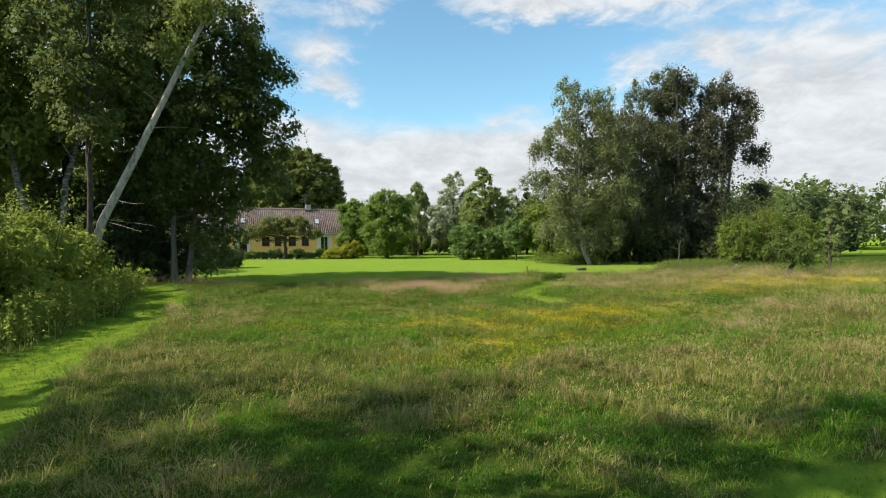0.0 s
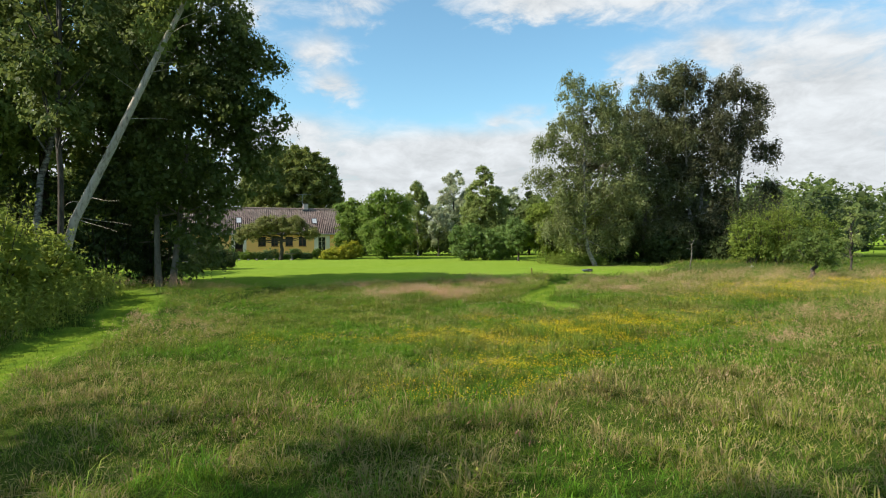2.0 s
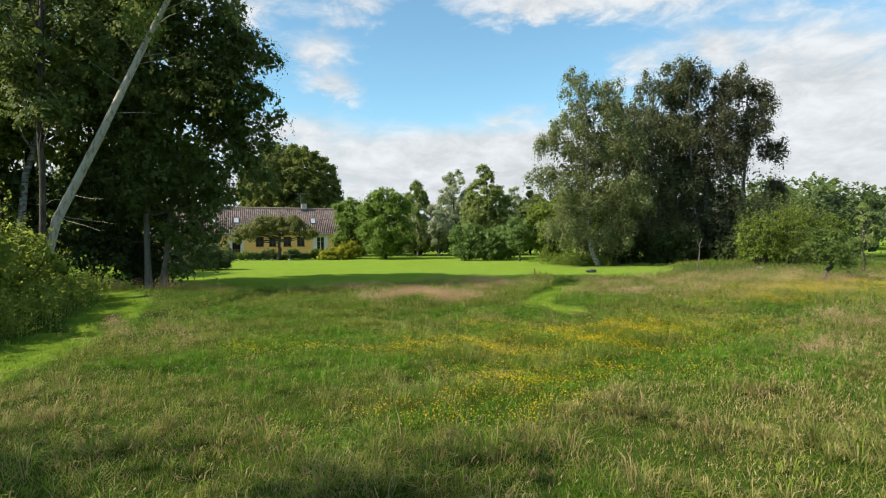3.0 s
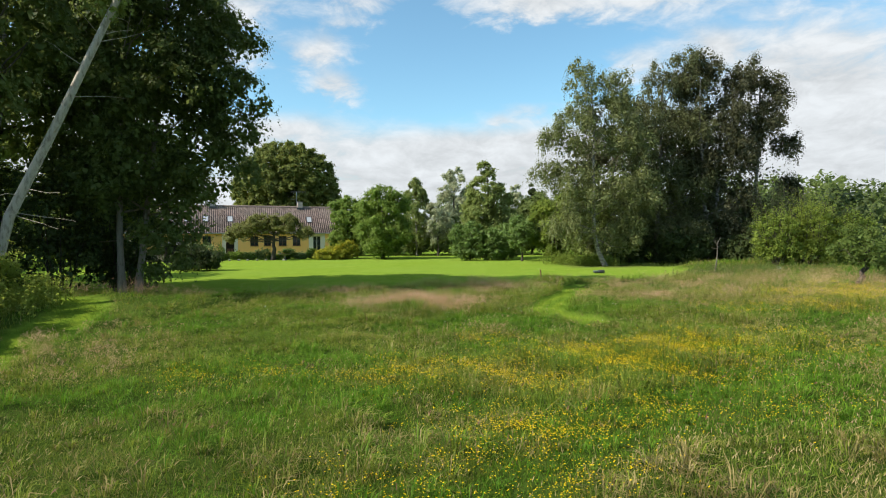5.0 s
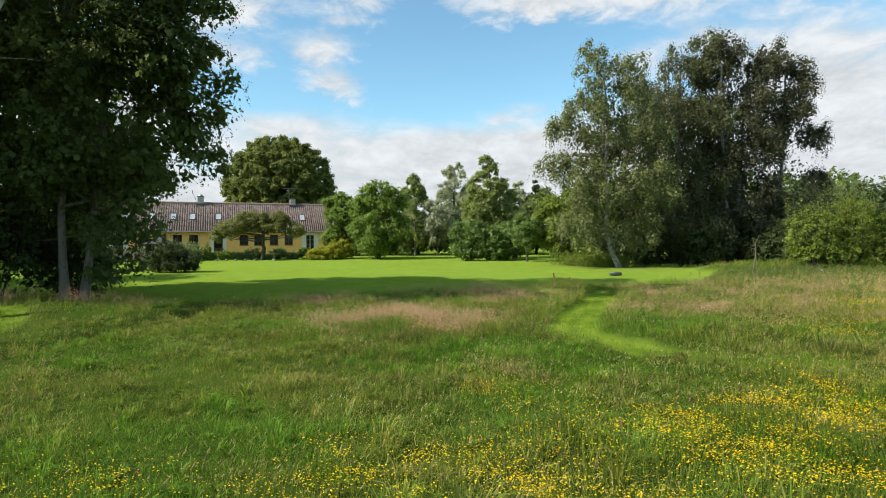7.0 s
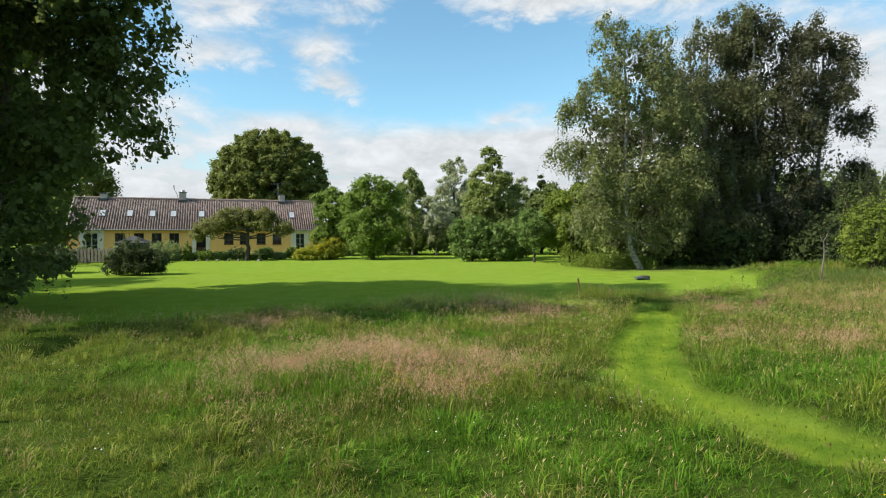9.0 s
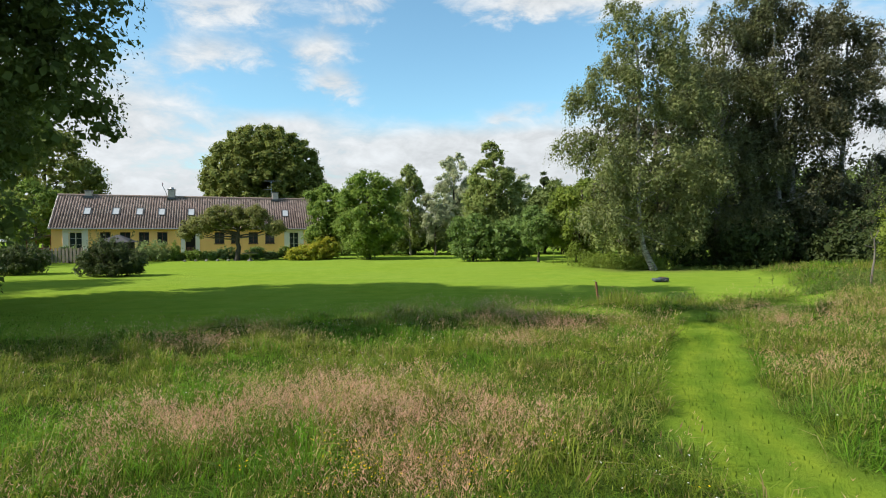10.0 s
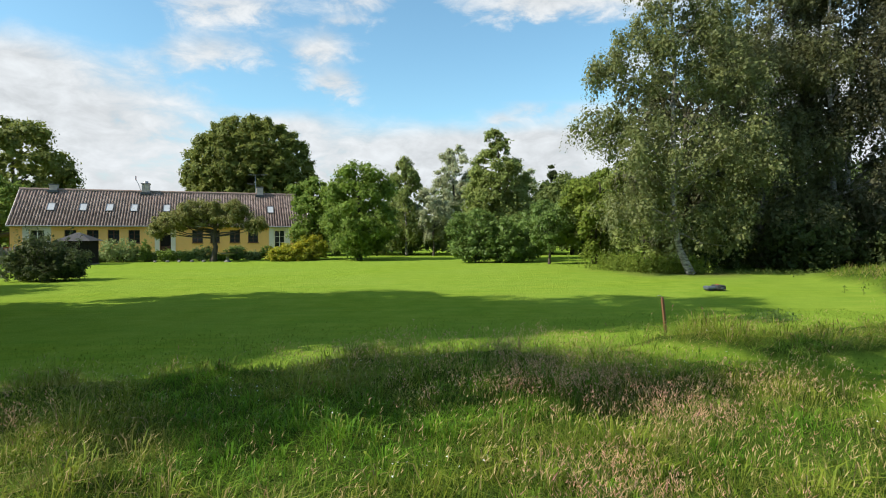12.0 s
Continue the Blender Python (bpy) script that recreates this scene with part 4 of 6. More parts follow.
# the brown lean-to beside the gable
leanto = thing("lean_to", 0, 0, 0, 0, "small brown wooden lean-to with a sloping felt roof", "shed")
leanto.matrix_world = house.matrix_world @ pose(-2.2, 0.8, -0.06, 0, 0, 0)
for px, py in ((0.0, 0.0), (1.9, 0.0), (0.0, 2.6), (1.9, 2.6)):
    part("post", box(px, py, 0, px + 0.12, py + 0.12, 1.95 + 0.22 * px), RUST_WOOD, leanto)
for i in range(12):
    part("board", box(0.13 + i * 0.147, 0.04, 0.1, 0.13 + i * 0.147 + 0.138, 0.065, 1.3), RUST_WOOD, leanto)
bm = box(-0.25, -0.3, 0, 2.2, 3.0, 0.08)
bmesh.ops.transform(bm, matrix=Matrix.Translation((0, 0, 2.0)) @ Matrix.Rotation(-0.215, 4, "Y"), verts=bm.verts)
part("lean_to_roof", bm, FELT, leanto)

# ---- trees and bushes ----
# the birch clump on the open side of the lawn
GB = "birch clump by the lawn"
tree("birch_tree", 11.6, 45.0, 14.8, 3.7, "tall silver birch with a white trunk and hanging olive-green leaves", "tree", LEAF_BIRCH, BARK_BIRCH, 58000, 0.078,
     crown_low=0.06, trunk=0.15, bend=-0.55, lean=(-1.0, 0.3), seed=11, lobe=0.85, hang=0.75, group=GB, core=0.36, thick=2.1, slim=0.55, limbs=12, inner=0.10, sub=5,
     domes=((-1.6, 0.2, 12.3, 1.45, 1.4, 2.4), (0.6, 0.0, 12.0, 1.3, 1.4, 2.2), (-2.1, 0.0, 9.5, 2.1, 1.9, 2.0), (1.4, 0.3, 9.2, 1.9, 1.9, 2.2), (-4.0, 0.0, 8.9, 0.9, 0.8, 0.6), (-4.7, 0.0, 6.6, 0.4, 0.4, 0.3),
            (-3.3, 0.2, 6.5, 1.4, 1.4, 1.2), (-1.1, -0.4, 5.4, 2.4, 2.1, 2.0), (2.0, 0.2, 5.2, 2.1, 1.9, 2.2), (-2.1, 0.0, 2.7, 1.9, 1.5, 1.5), (1.3, 0.3, 2.2, 1.8, 1.5, 1.5)))
tree("birch_tree", 16.4, 48.0, 16.3, 3.7, "tall birch with hanging olive-brown foliage in a clump", "tree", LEAF_BIRCH_OLIVE_SHADED, BARK_MID, 50000, 0.082,
     crown_low=0.06, trunk=0.2, lean=(0.6, 0.0), seed=12, lobe=0.9, hang=0.75, group=GB, core=0.36, thick=2.1, slim=0.55, limbs=22, inner=0.10, sub=5,
     domes=((0.0, 0.0, 12.7, 1.5, 1.5, 2.2), (2.1, 0.1, 13.9, 1.4, 1.4, 2.3), (-0.4, 0.0, 9.7, 2.1, 2.0, 2.1), (2.0, -0.3, 9.8, 1.8, 1.8, 1.9), (0.0, -0.2, 5.8, 2.5, 2.2, 2.3), (2.4, 0.2, 5.6, 2.0, 1.9, 2.0), (0.3, 0.0, 2.6, 2.3, 1.8, 1.7), (2.2, -1.0, 2.2, 1.6, 1.3, 1.5)))
tree("birch_tree", 20.8, 48.5, 16.2, 3.8, "tall birch with hanging olive-brown foliage in a clump", "tree", LEAF_BIRCH_SHADED, BARK_BIRCH, 54000, 0.092,
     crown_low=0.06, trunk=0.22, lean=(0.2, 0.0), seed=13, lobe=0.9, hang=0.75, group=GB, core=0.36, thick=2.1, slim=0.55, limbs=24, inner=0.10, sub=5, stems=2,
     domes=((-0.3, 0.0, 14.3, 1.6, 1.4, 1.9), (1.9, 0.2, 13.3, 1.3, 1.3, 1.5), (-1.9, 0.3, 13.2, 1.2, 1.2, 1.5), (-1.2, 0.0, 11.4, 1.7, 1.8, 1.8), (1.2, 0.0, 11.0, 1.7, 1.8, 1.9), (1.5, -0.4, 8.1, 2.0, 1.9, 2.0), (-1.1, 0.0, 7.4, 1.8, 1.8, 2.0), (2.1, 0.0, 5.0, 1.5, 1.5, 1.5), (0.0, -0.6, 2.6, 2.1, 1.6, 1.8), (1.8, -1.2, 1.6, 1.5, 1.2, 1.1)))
tree("birch_tree", 24.6, 49.5, 15.9, 3.6, "silver birch with hanging grey-green foliage at the edge of a clump", "tree", LEAF_BIRCH_SHADED, BARK_BIRCH, 42000, 0.092,
     crown_low=0.05, trunk=0.2, lean=(0.6, 0.0), seed=14, lobe=0.85, hang=0.75, group=GB, core=0.36, thick=2.1, slim=0.55, limbs=22, inner=0.06, sub=5,
     domes=((0.0, 0.0, 14.2, 1.25, 1.2, 1.8), (1.4, 0.0, 13.0, 1.15, 1.2, 1.7), (0.7, 0.0, 10.6, 1.7, 1.6, 1.4), (2.3, 0.0, 9.1, 1.4, 1.3, 1.1), (-0.8, 0.0, 9.4, 1.5, 1.5, 1.7), (3.0, 0.4, 5.6, 1.3, 1.3, 1.4), (0.6, 0.0, 4.0, 1.9, 1.7, 1.5), (0.0, -0.8, 1.9, 1.9, 1.5, 1.5), (2.6, -0.6, 2.6, 1.5, 1.3, 1.6)))
# two birches added as a dark backdrop that plugs the clump's sky gaps
tree("birch_tree", 14.2, 51.5, 14.0, 3.6, "dense birch added behind the clump to plug its gaps", "tree", LEAF_BIRCH_SHADED, BARK_MID, 11000, 0.2,
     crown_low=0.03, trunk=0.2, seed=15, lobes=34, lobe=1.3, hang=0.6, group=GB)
tree("birch_tree", 19.5, 53.0, 14.2, 3.8, "dense birch added behind the clump to plug its gaps", "tree", LEAF_BIRCH_SHADED, BARK_MID, 11000, 0.2,
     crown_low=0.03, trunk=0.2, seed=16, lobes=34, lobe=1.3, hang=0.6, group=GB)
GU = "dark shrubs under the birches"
# the dark leaf colour stands in for the deep shade under the crowns
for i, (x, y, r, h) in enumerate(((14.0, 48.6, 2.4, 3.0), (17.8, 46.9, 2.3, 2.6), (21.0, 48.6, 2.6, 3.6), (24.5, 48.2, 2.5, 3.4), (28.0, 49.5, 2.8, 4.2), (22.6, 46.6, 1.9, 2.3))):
    bush("shrub", x, y, r, 1.8, h, "dense shrub under the birches with leaves darkened for the shade there", LEAF_DARKBUSH, 3000, 0.2, seed=60 + i, group=GU)

# the tall trees beside the meadow's mown path
GL = "tall trees by the mown path"
tree("shade_tree", -12.6, 27.4, 18.5, 4.9, "tall dark leafy tree with twin pale trunks leaning over the lawn", "tree", LEAF_SHADE, BARK_WARM, 68000, 0.096,
     crown_low=0.07, trunk=0.17, lean=(0.9, 0.0), seed=21, lobe=0.95, hang=0.55, group=GL, stems=2, limbs=30, inner=0.12, core=0.50, thick=2.3, sub=6,
     domes=((0.5, 0.0, 15.2, 3.3, 3.0, 3.0), (2.1, 0.0, 12.0, 2.3, 2.3, 1.9), (-1.6, 0.0, 12.0, 2.5, 2.4, 2.0), (3.6, -0.2, 10.4, 1.5, 1.5, 1.3), (4.1, 0.0, 8.5, 1.0, 1.0, 0.7), (4.7, -0.3, 7.8, 0.55, 0.6, 0.45), (4.8, 0.0, 6.8, 0.55, 0.5, 0.35), (4.5, 0.1, 9.8, 0.6, 0.5, 0.35),
            (2.1, 0.0, 8.2, 2.2, 2.1, 1.9), (-1.3, 0.0, 8.2, 2.5, 2.3, 2.1), (3.5, 0.2, 6.0, 1.3, 1.4, 1.1), (4.5, 0.0, 4.9, 0.8, 0.7, 0.4), (1.4, 0.0, 4.8, 1.8, 1.7, 1.6), (-1.7, 0.2, 4.6, 2.1, 1.9, 1.9), (2.0, -0.2, 3.0, 0.8, 0.8, 1.1), (3.1, -0.2, 4.2, 0.9, 0.9, 0.7), (1.4, -0.5, 2.3, 0.7, 0.7, 0.8), (-2.3, 0.5, 2.1, 1.3, 1.2, 1.2),
            (0.3, -1.4, 7.2, 1.7, 1.0, 2.5), (0.2, -1.5, 11.2, 1.7, 1.0, 2.5), (0.0, -1.3, 4.4, 1.2, 0.8, 1.1), (1.8, -0.6, 1.4, 0.7, 0.6, 0.7), (3.0, -0.4, 9.4, 1.5, 1.2, 1.6), (3.2, 0.3, 7.4, 1.2, 1.1, 1.2)))
tree("shade_tree", -18.0, 27.5, 19.0, 4.6, "tall dark leafy tree among others", "tree", LEAF_LEFT, BARK_DARK, 20000, 0.2,
     crown_low=0.08, trunk=0.24, seed=22, lobes=40, lobe=1.5, hang=0.5, group=GL, inner=0.25, core=0.2)
tree("shade_tree", -21.5, 25.0, 18.0, 4.4, "tall dark leafy tree among others", "tree", LEAF_LEFT, BARK_DARK, 18000, 0.2,
     crown_low=0.08, trunk=0.22, seed=23, lobes=38, lobe=1.4, hang=0.5, group=GL, inner=0.25, core=0.2)
tree("birch_tree", -17.1, 24.6, 15.0, 2.6, "slender birch with a pale forked trunk and thin foliage", "tree", LEAF_LEFT, BARK_BIRCH, 11000, 0.14,
     crown_low=0.34, trunk=0.21, lean=(-0.6, 0.4), seed=24, lobes=24, lobe=0.9, hang=0.6, group=GL, stems=2, limbs=14)
tree("shade_tree", -25.0, 16.0, 12.5, 3.0, "leafy tree with an open crown above the hedge", "tree", LEAF_LEFT, BARK_DARK, 15000, 0.15,
     crown_low=0.2, trunk=0.17, seed=25, lobes=28, lobe=1.1, hang=0.5, group=GL)
tree("shade_tree", -12.9, 20.8, 13.5, 1.8, "slender dark-stemmed tree beside the leaning birch", "tree", LEAF_SHADE, BARK_DARK, 9000, 0.12,
     crown_low=0.40, trunk=0.11, seed=38, lobes=26, lobe=0.8, hang=0.5, group=GL, core=0.4)
tree("shade_tree", -15.4, 31.2, 15.0, 3.2, "tall dark leafy tree behind the others", "tree", LEAF_LEFT, BARK_DARK, 15000, 0.18,
     crown_low=0.10, trunk=0.2, seed=26, lobes=34, lobe=1.2, hang=0.5, group=GL, inner=0.25, core=0.5)
tree("shade_tree", -27.5, 35.5, 12.0, 3.6, "tall leafy tree at the back of the group", "tree", LEAF_LEFT, BARK_DARK, 9000, 0.26,
     crown_low=0.05, trunk=0.24, seed=37, lobes=34, lobe=1.5, hang=0.4, group=GL, inner=0.25)
tree("shade_tree", -26.5, 28.0, 11.0, 3.6, "tall leafy tree at the back of the group", "tree", LEAF_LEFT, BARK_DARK, 10000, 0.26,
     crown_low=0.05, trunk=0.24, seed=27, lobes=34, lobe=1.5, hang=0.4, group=GL, inner=0.25)
tree("shade_tree", -10.2, -1.2, 15.0, 4.8, "thin leafy tree that shades the near meadow", "tree", LEAF_LEFT, BARK_DARK, 4800, 0.22,
     crown_low=0.12, trunk=0.2, seed=29, lobes=28, lobe=1.4, hang=0.4, group=GL, inner=0.25)
tree("shade_tree", -15.2, 0.4, 12.5, 3.6, "thin leafy tree that shades the near meadow", "tree", LEAF_LEFT, BARK_DARK, 4200, 0.22,
     crown_low=0.12, trunk=0.2, seed=28, lobes=28, lobe=1.4, hang=0.4, group=GL, inner=0.25)

bush("holly_bush", -15.1, 26.9, 2.0, 1.6, 5.8, "tall dark evergreen bush under the trees", LEAF_DARKBUSH, 3600, 0.13, seed=33)
bush("holly_bush", -13.6, 28.6, 1.7, 1.4, 4.4, "dark evergreen bush behind the twin trunks", LEAF_DARKBUSH, 3600, 0.13, seed=35)
bush("holly_bush", -17.6, 25.8, 2.3, 1.8, 5.4, "dark evergreen bush under the trees", LEAF_DARKBUSH, 3600, 0.14, seed=36)
bush("holly_bush", -19.5, 24.5, 2.2, 1.8, 4.2, "dark evergreen bush under the trees", LEAF_DARKBUSH, 3600, 0.13, seed=34)

# the leaning dead-topped birch
leaner = thing("leaning_birch", -13.3, 21.0, 0.1, 0, "leaning birch with a bare pale trunk and broken twigs", "tree")
rng = np.random.default_rng(31)
axis_pts = np.array([(0, 0, 0), (0.35, 0, 1.4), (0.75, 0, 2.8), (2.05, 0, 5.2), (3.85, 0, 8.7), (5.1, 0.2, 11.2), (6.2, 0.3, 13.6)], dtype=float)
V, F = tube(axis_pts, [0.19, 0.155, 0.145, 0.125, 0.095, 0.065, 0.03], 10)
np_part("trunk", V, F, BARK_PALE, leaner, smooth=True)
for i in range(26):
    k = rng.uniform(0.3, 0.92)
    q = np.array([np.interp(k, np.linspace(0, 1, 7), axis_pts[:, a]) for a in range(3)])
    a = rng.uniform(0, 6.28)
    d = np.array([np.cos(a) * 0.9 + 0.25, np.sin(a) * 0.7, rng.uniform(-0.35, 0.35)])
    ln = rng.uniform(0.5, 1.7)
    pts = wander(rng, q, q + d * ln, 5, 0.06)
    V, F = tube(pts, np.linspace(0.011, 0.003, 5), 5)
    np_part("dead_branch", V, F, BARK_PALE, leaner)
(V, F), C, R = crown_mesh(rng, (5.0, 0.2, 11.5), (1.8, 1.4, 3.4), 6500, 0.10, hang=0.75, lobe=0.5, sub=5, core=0.3,
                            domes=((3.7, 0.1, 9.2, 0.7, 0.7, 0.7), (4.4, -0.2, 10.6, 0.9, 0.9, 0.9), (5.6, 0.2, 12.2, 1.2, 1.1, 1.2), (6.1, 0.3, 13.8, 1.0, 1.0, 1.1)))
np_part("crown", V, F, LEAF_LEFT, leaner)

# the hedge beside the path
GH = "hedge beside the mown path"
rng = np.random.default_rng(41)
for i, (x, y, rx, ry, h) in enumerate(((-9.9, 8.3, 1.1, 1.5, 2.0), (-10.3, 10.8, 1.2, 1.5, 2.3), (-10.7, 13.2, 1.4, 1.5, 2.6), (-11.5, 15.6, 1.4, 1.5, 2.6), (-12.4, 18.0, 1.5, 1.6, 2.3),
                                       (-13.1, 20.2, 1.3, 1.3, 1.6), (-12.4, 12.0, 2.0, 2.0, 2.9), (-14.0, 15.6, 2.2, 2.2, 2.8), (-15.6, 19.0, 2.2, 2.0, 2.8), (-11.6, 8.2, 2.0, 2.0, 2.7))):
    bush("hedge_shrub", x, y, rx, ry, h, "yellow-green leafy hedge shrub with loose upright shoots", LEAF_HEDGE, 5600 if i < 6 else 3600, 0.105, seed=70 + i, group=GH, hang=0.05, slim=0.45, category="hedge", lobes=12, shoots=26)

# trees round the house
tree("chestnut_tree", -23.1, 89.0, 16.6, 7.7, "broad dome-shaped deciduous tree behind the farmhouse", "tree", LEAF_DOME, BARK_DARK, 27000, 0.29,
     crown_low=0.08, trunk=0.5, seed=81, lobes=230, lobe=1.0, hang=0.25, inner=0.4, even=True, core=0.6, thick=2.4, sub=3)
tree("walnut_tree", -6.3, 64.2, 7.6, 2.75, "rounded fresh green tree with foliage down to the lawn", "tree", LEAF_WALNUT, BARK_DARK, 14000, 0.2,
     crown_low=0.0, trunk=0.18, seed=82, lobes=46, lobe=0.95, hang=0.3)
tree("walnut_tree", -10.6, 67.0, 7.0, 1.65, "smaller fresh green tree beside the house gable", "tree", LEAF_WALNUT, BARK_DARK, 9000, 0.2,
     crown_low=0.0, trunk=0.14, seed=83, lobes=34, lobe=0.8, hang=0.3)
tree("columnar_birch", -3.2, 74.0, 9.9, 1.9, "slim pointed birch with drooping grey-green twigs", "tree", LEAF_CONE, BARK_BIRCH, 9000, 0.18,
     crown_low=0.10, trunk=0.13, seed=84, lobes=22, lobe=0.72, hang=0.8, taper=0.32)
tree("small_tree", -0.6, 73.0, 6.4, 2.0, "thin grey-green tree with a light crown", "tree", LEAF_GREY, BARK_DARK, 5500, 0.16,
     crown_low=0.22, trunk=0.1, seed=85, lobes=20, lobe=0.6, hang=0.6)
tree("willow_tree", 1.6, 81.0, 12.2, 2.9, "tall pale grey-green willow with feathery foliage", "tree", LEAF_GREY, BARK_DARK, 13000, 0.2,
     crown_low=0.12, trunk=0.2, seed=86, lobes=26, lobe=0.95, hang=0.6, taper=0.4)
tree("alder_tree", 4.5, 63.0, 10.4, 3.2, "conical mid-green tree with layered branches", "tree", LEAF_CONE, BARK_DARK, 15000, 0.18,
     crown_low=0.10, trunk=0.18, seed=87, lobes=74, lobe=0.82, hang=0.15, taper=0.85)
tree("birch_tree", 10.6, 88.0, 10.4, 1.8, "pale thin birch far behind the garden", "tree", LEAF_GREY, BARK_BIRCH, 4000, 0.2,
     crown_low=0.3, trunk=0.12, seed=88, lobes=18, lobe=0.7, hang=0.6, taper=0.5)
tree("small_fruit_tree", 7.1, 55.4, 3.9, 1.6, "small round-headed tree with a short bare trunk on the lawn", "tree", LEAF_SHRUB, BARK_DARK, 5000, 0.13,
     crown_low=0.32, trunk=0.09, seed=89, lobes=16, lobe=0.6, hang=0.2)
for i, (x, y, rx, h) in enumerate(((2.4, 58.3, 1.9, 3.7), (4.5, 58.0, 1.8, 3.0), (5.9, 59.5, 1.9, 3.4))):
    bush("rhododendron", x, y, rx, 1.2, h, "dense dark green glossy shrub at the lawn edge", LEAF_SHRUB, 5600, 0.16, seed=90 + i, group="shrubs at the lawn edge")
tree("hazel_tree", 9.9, 55.0, 5.9, 2.1, "bushy yellow-green hazel with foliage to the ground", "tree", LEAF_HAZEL, BARK_DARK, 9000, 0.17,
     crown_low=0.03, trunk=0.1, seed=95, lobes=24, lobe=0.75, hang=0.5, stems=3)
tree("hazel_tree", 12.2, 52.0, 6.6, 2.2, "bushy green hazel beside the birches", "tree", LEAF_CONE, BARK_DARK, 8000, 0.17,
     crown_low=0.03, trunk=0.1, seed=96, lobes=24, lobe=0.75, hang=0.5, stems=3)
for i, (x, y, r, h) in enumerate(((8.5, 74.0, 3.2, 7.2), (12.5, 73.0, 3.4, 8.0), (16.5, 72.0, 3.6, 8.4))):
    tree("garden_tree", x, y, h, r, "dark green tree in the wood behind the lawn", "tree", LEAF_WOODS, BARK_DARK, 7000, 0.24,
         crown_low=0.05, trunk=0.16, seed=100 + i, lobes=30, lobe=0.9, hang=0.2, group="trees behind the lawn")
tree("spruce_tree", 11.2, 76.0, 9.6, 2.0, "dark pointed spruce among the broadleaf trees", "tree", LEAF_DARKBUSH, BARK_DARK, 7000, 0.18,
     crown_low=0.05, trunk=0.14, seed=104, lobes=40, lobe=0.5, hang=0.3, taper=0.95)
tree("lime_tree", -47.0, 82.0, 15.6, 6.0, "large broad leafy tree beyond the house", "tree", LEAF_DOME, BARK_DARK, 12000, 0.36,
     crown_low=0.12, trunk=0.4, seed=105, lobes=60, lobe=1.4, hang=0.25)
tree("lime_tree", -42.5, 74.0, 8.2, 3.0, "leafy green tree beside the house gable", "tree", LEAF_WALNUT, BARK_DARK, 7000, 0.24,
     crown_low=0.05, trunk=0.2, seed=106, lobes=26, lobe=0.9, hang=0.25)
tree("apple_tree", -18.0, 64.6, 4.9, 4.5, "old spreading apple tree with a crooked trunk before the house", "tree", LEAF_APPLE, BARK_DARK, 17000, 0.13,
     crown_low=0.36, trunk=0.24, seed=107, lobe=0.55, hang=0.3, depth_r=2.4, sub=5, core=0.3, limbs=22, lean=(0.5, 0.0),
     domes=((-2.9, 0.0, 3.2, 1.7, 1.5, 0.9), (-1.0, 0.0, 3.8, 2.0, 1.6, 1.0), (1.2, 0.0, 3.7, 1.8, 1.5, 1.0), (3.1, 0.0, 2.8, 1.0, 1.0, 0.6), (-4.3, 0.0, 2.6, 0.8, 0.8, 0.6)))

# bushes on the lawn
bush("evergreen_bush", -17.3, 44.6, 1.75, 1.6, 2.0, "dark dense bush standing alone on the lawn", LEAF_DARKBUSH, 9000, 0.10, seed=110, shoots=16,
     domes=((-0.25, 0, 1.15, 1.2, 1.2, 0.85), (0.85, 0, 0.65, 0.95, 1.0, 0.65), (-1.15, 0, 0.6, 0.8, 0.9, 0.6), (0.0, 0, 0.5, 1.5, 1.3, 0.5)))
bush("evergreen_bush", -24.2, 47.0, 1.7, 1.4, 1.7, "dark low bush on the lawn by the fence", LEAF_DARKBUSH, 5000, 0.12, seed=111)
bush("golden_bush", -11.9, 64.0, 1.6, 1.2, 1.25, "bush with bright yellow and green leaves", LEAF_GOLD, 7000, 0.12, seed=112)
bush("golden_bush", -10.3, 65.4, 1.3, 1.0, 2.0, "bush with bright yellow and green leaves", LEAF_GOLD, 4000, 0.12, seed=113)
GBED = "plants in the flower bed"
rng = np.random.default_rng(44)
for i in range(11):
    s = i / 10
    x, y = -27.5 + s * 13.0, 66.0 + s * 1.2 - 0.6 * math.sin(s * 5)
    bush("bed_plant", x, y - 0.3, 0.8 + rng.uniform(-0.25, 0.35), 0.8, 0.72 + rng.uniform(-0.25, 0.5), "leafy green perennial in the bed before the house", (LEAF_BED, LEAF_WALNUT, LEAF_SHRUB)[i % 3], 1300, 0.12, seed=120 + i, group=GBED, lobes=10, category="plant")
for i in range(4):
    bush("bed_plant", -33.5 + i * 1.3, 63.0 + i * 0.5, 0.8, 0.7, 1.0 + 0.5 * (i % 2), "tall leafy green shrub before the house wall", LEAF_BED, 2200, 0.12, seed=140 + i, group=GBED, lobes=10, category="plant")

# the rough right side: crooked young tree, shrubs, weeds
crooked = tree("crooked_tree", 15.1, 25.0, 1.8, 1.0, "small crooked tree with a gnarled trunk", "tree", LEAF_WEED, BARK_DARK, 5200, 0.06,
               crown_low=0.40, trunk=0.10, lean=(0.35, 0.1), seed=150, lobes=14, lobe=0.42, hang=0.1)
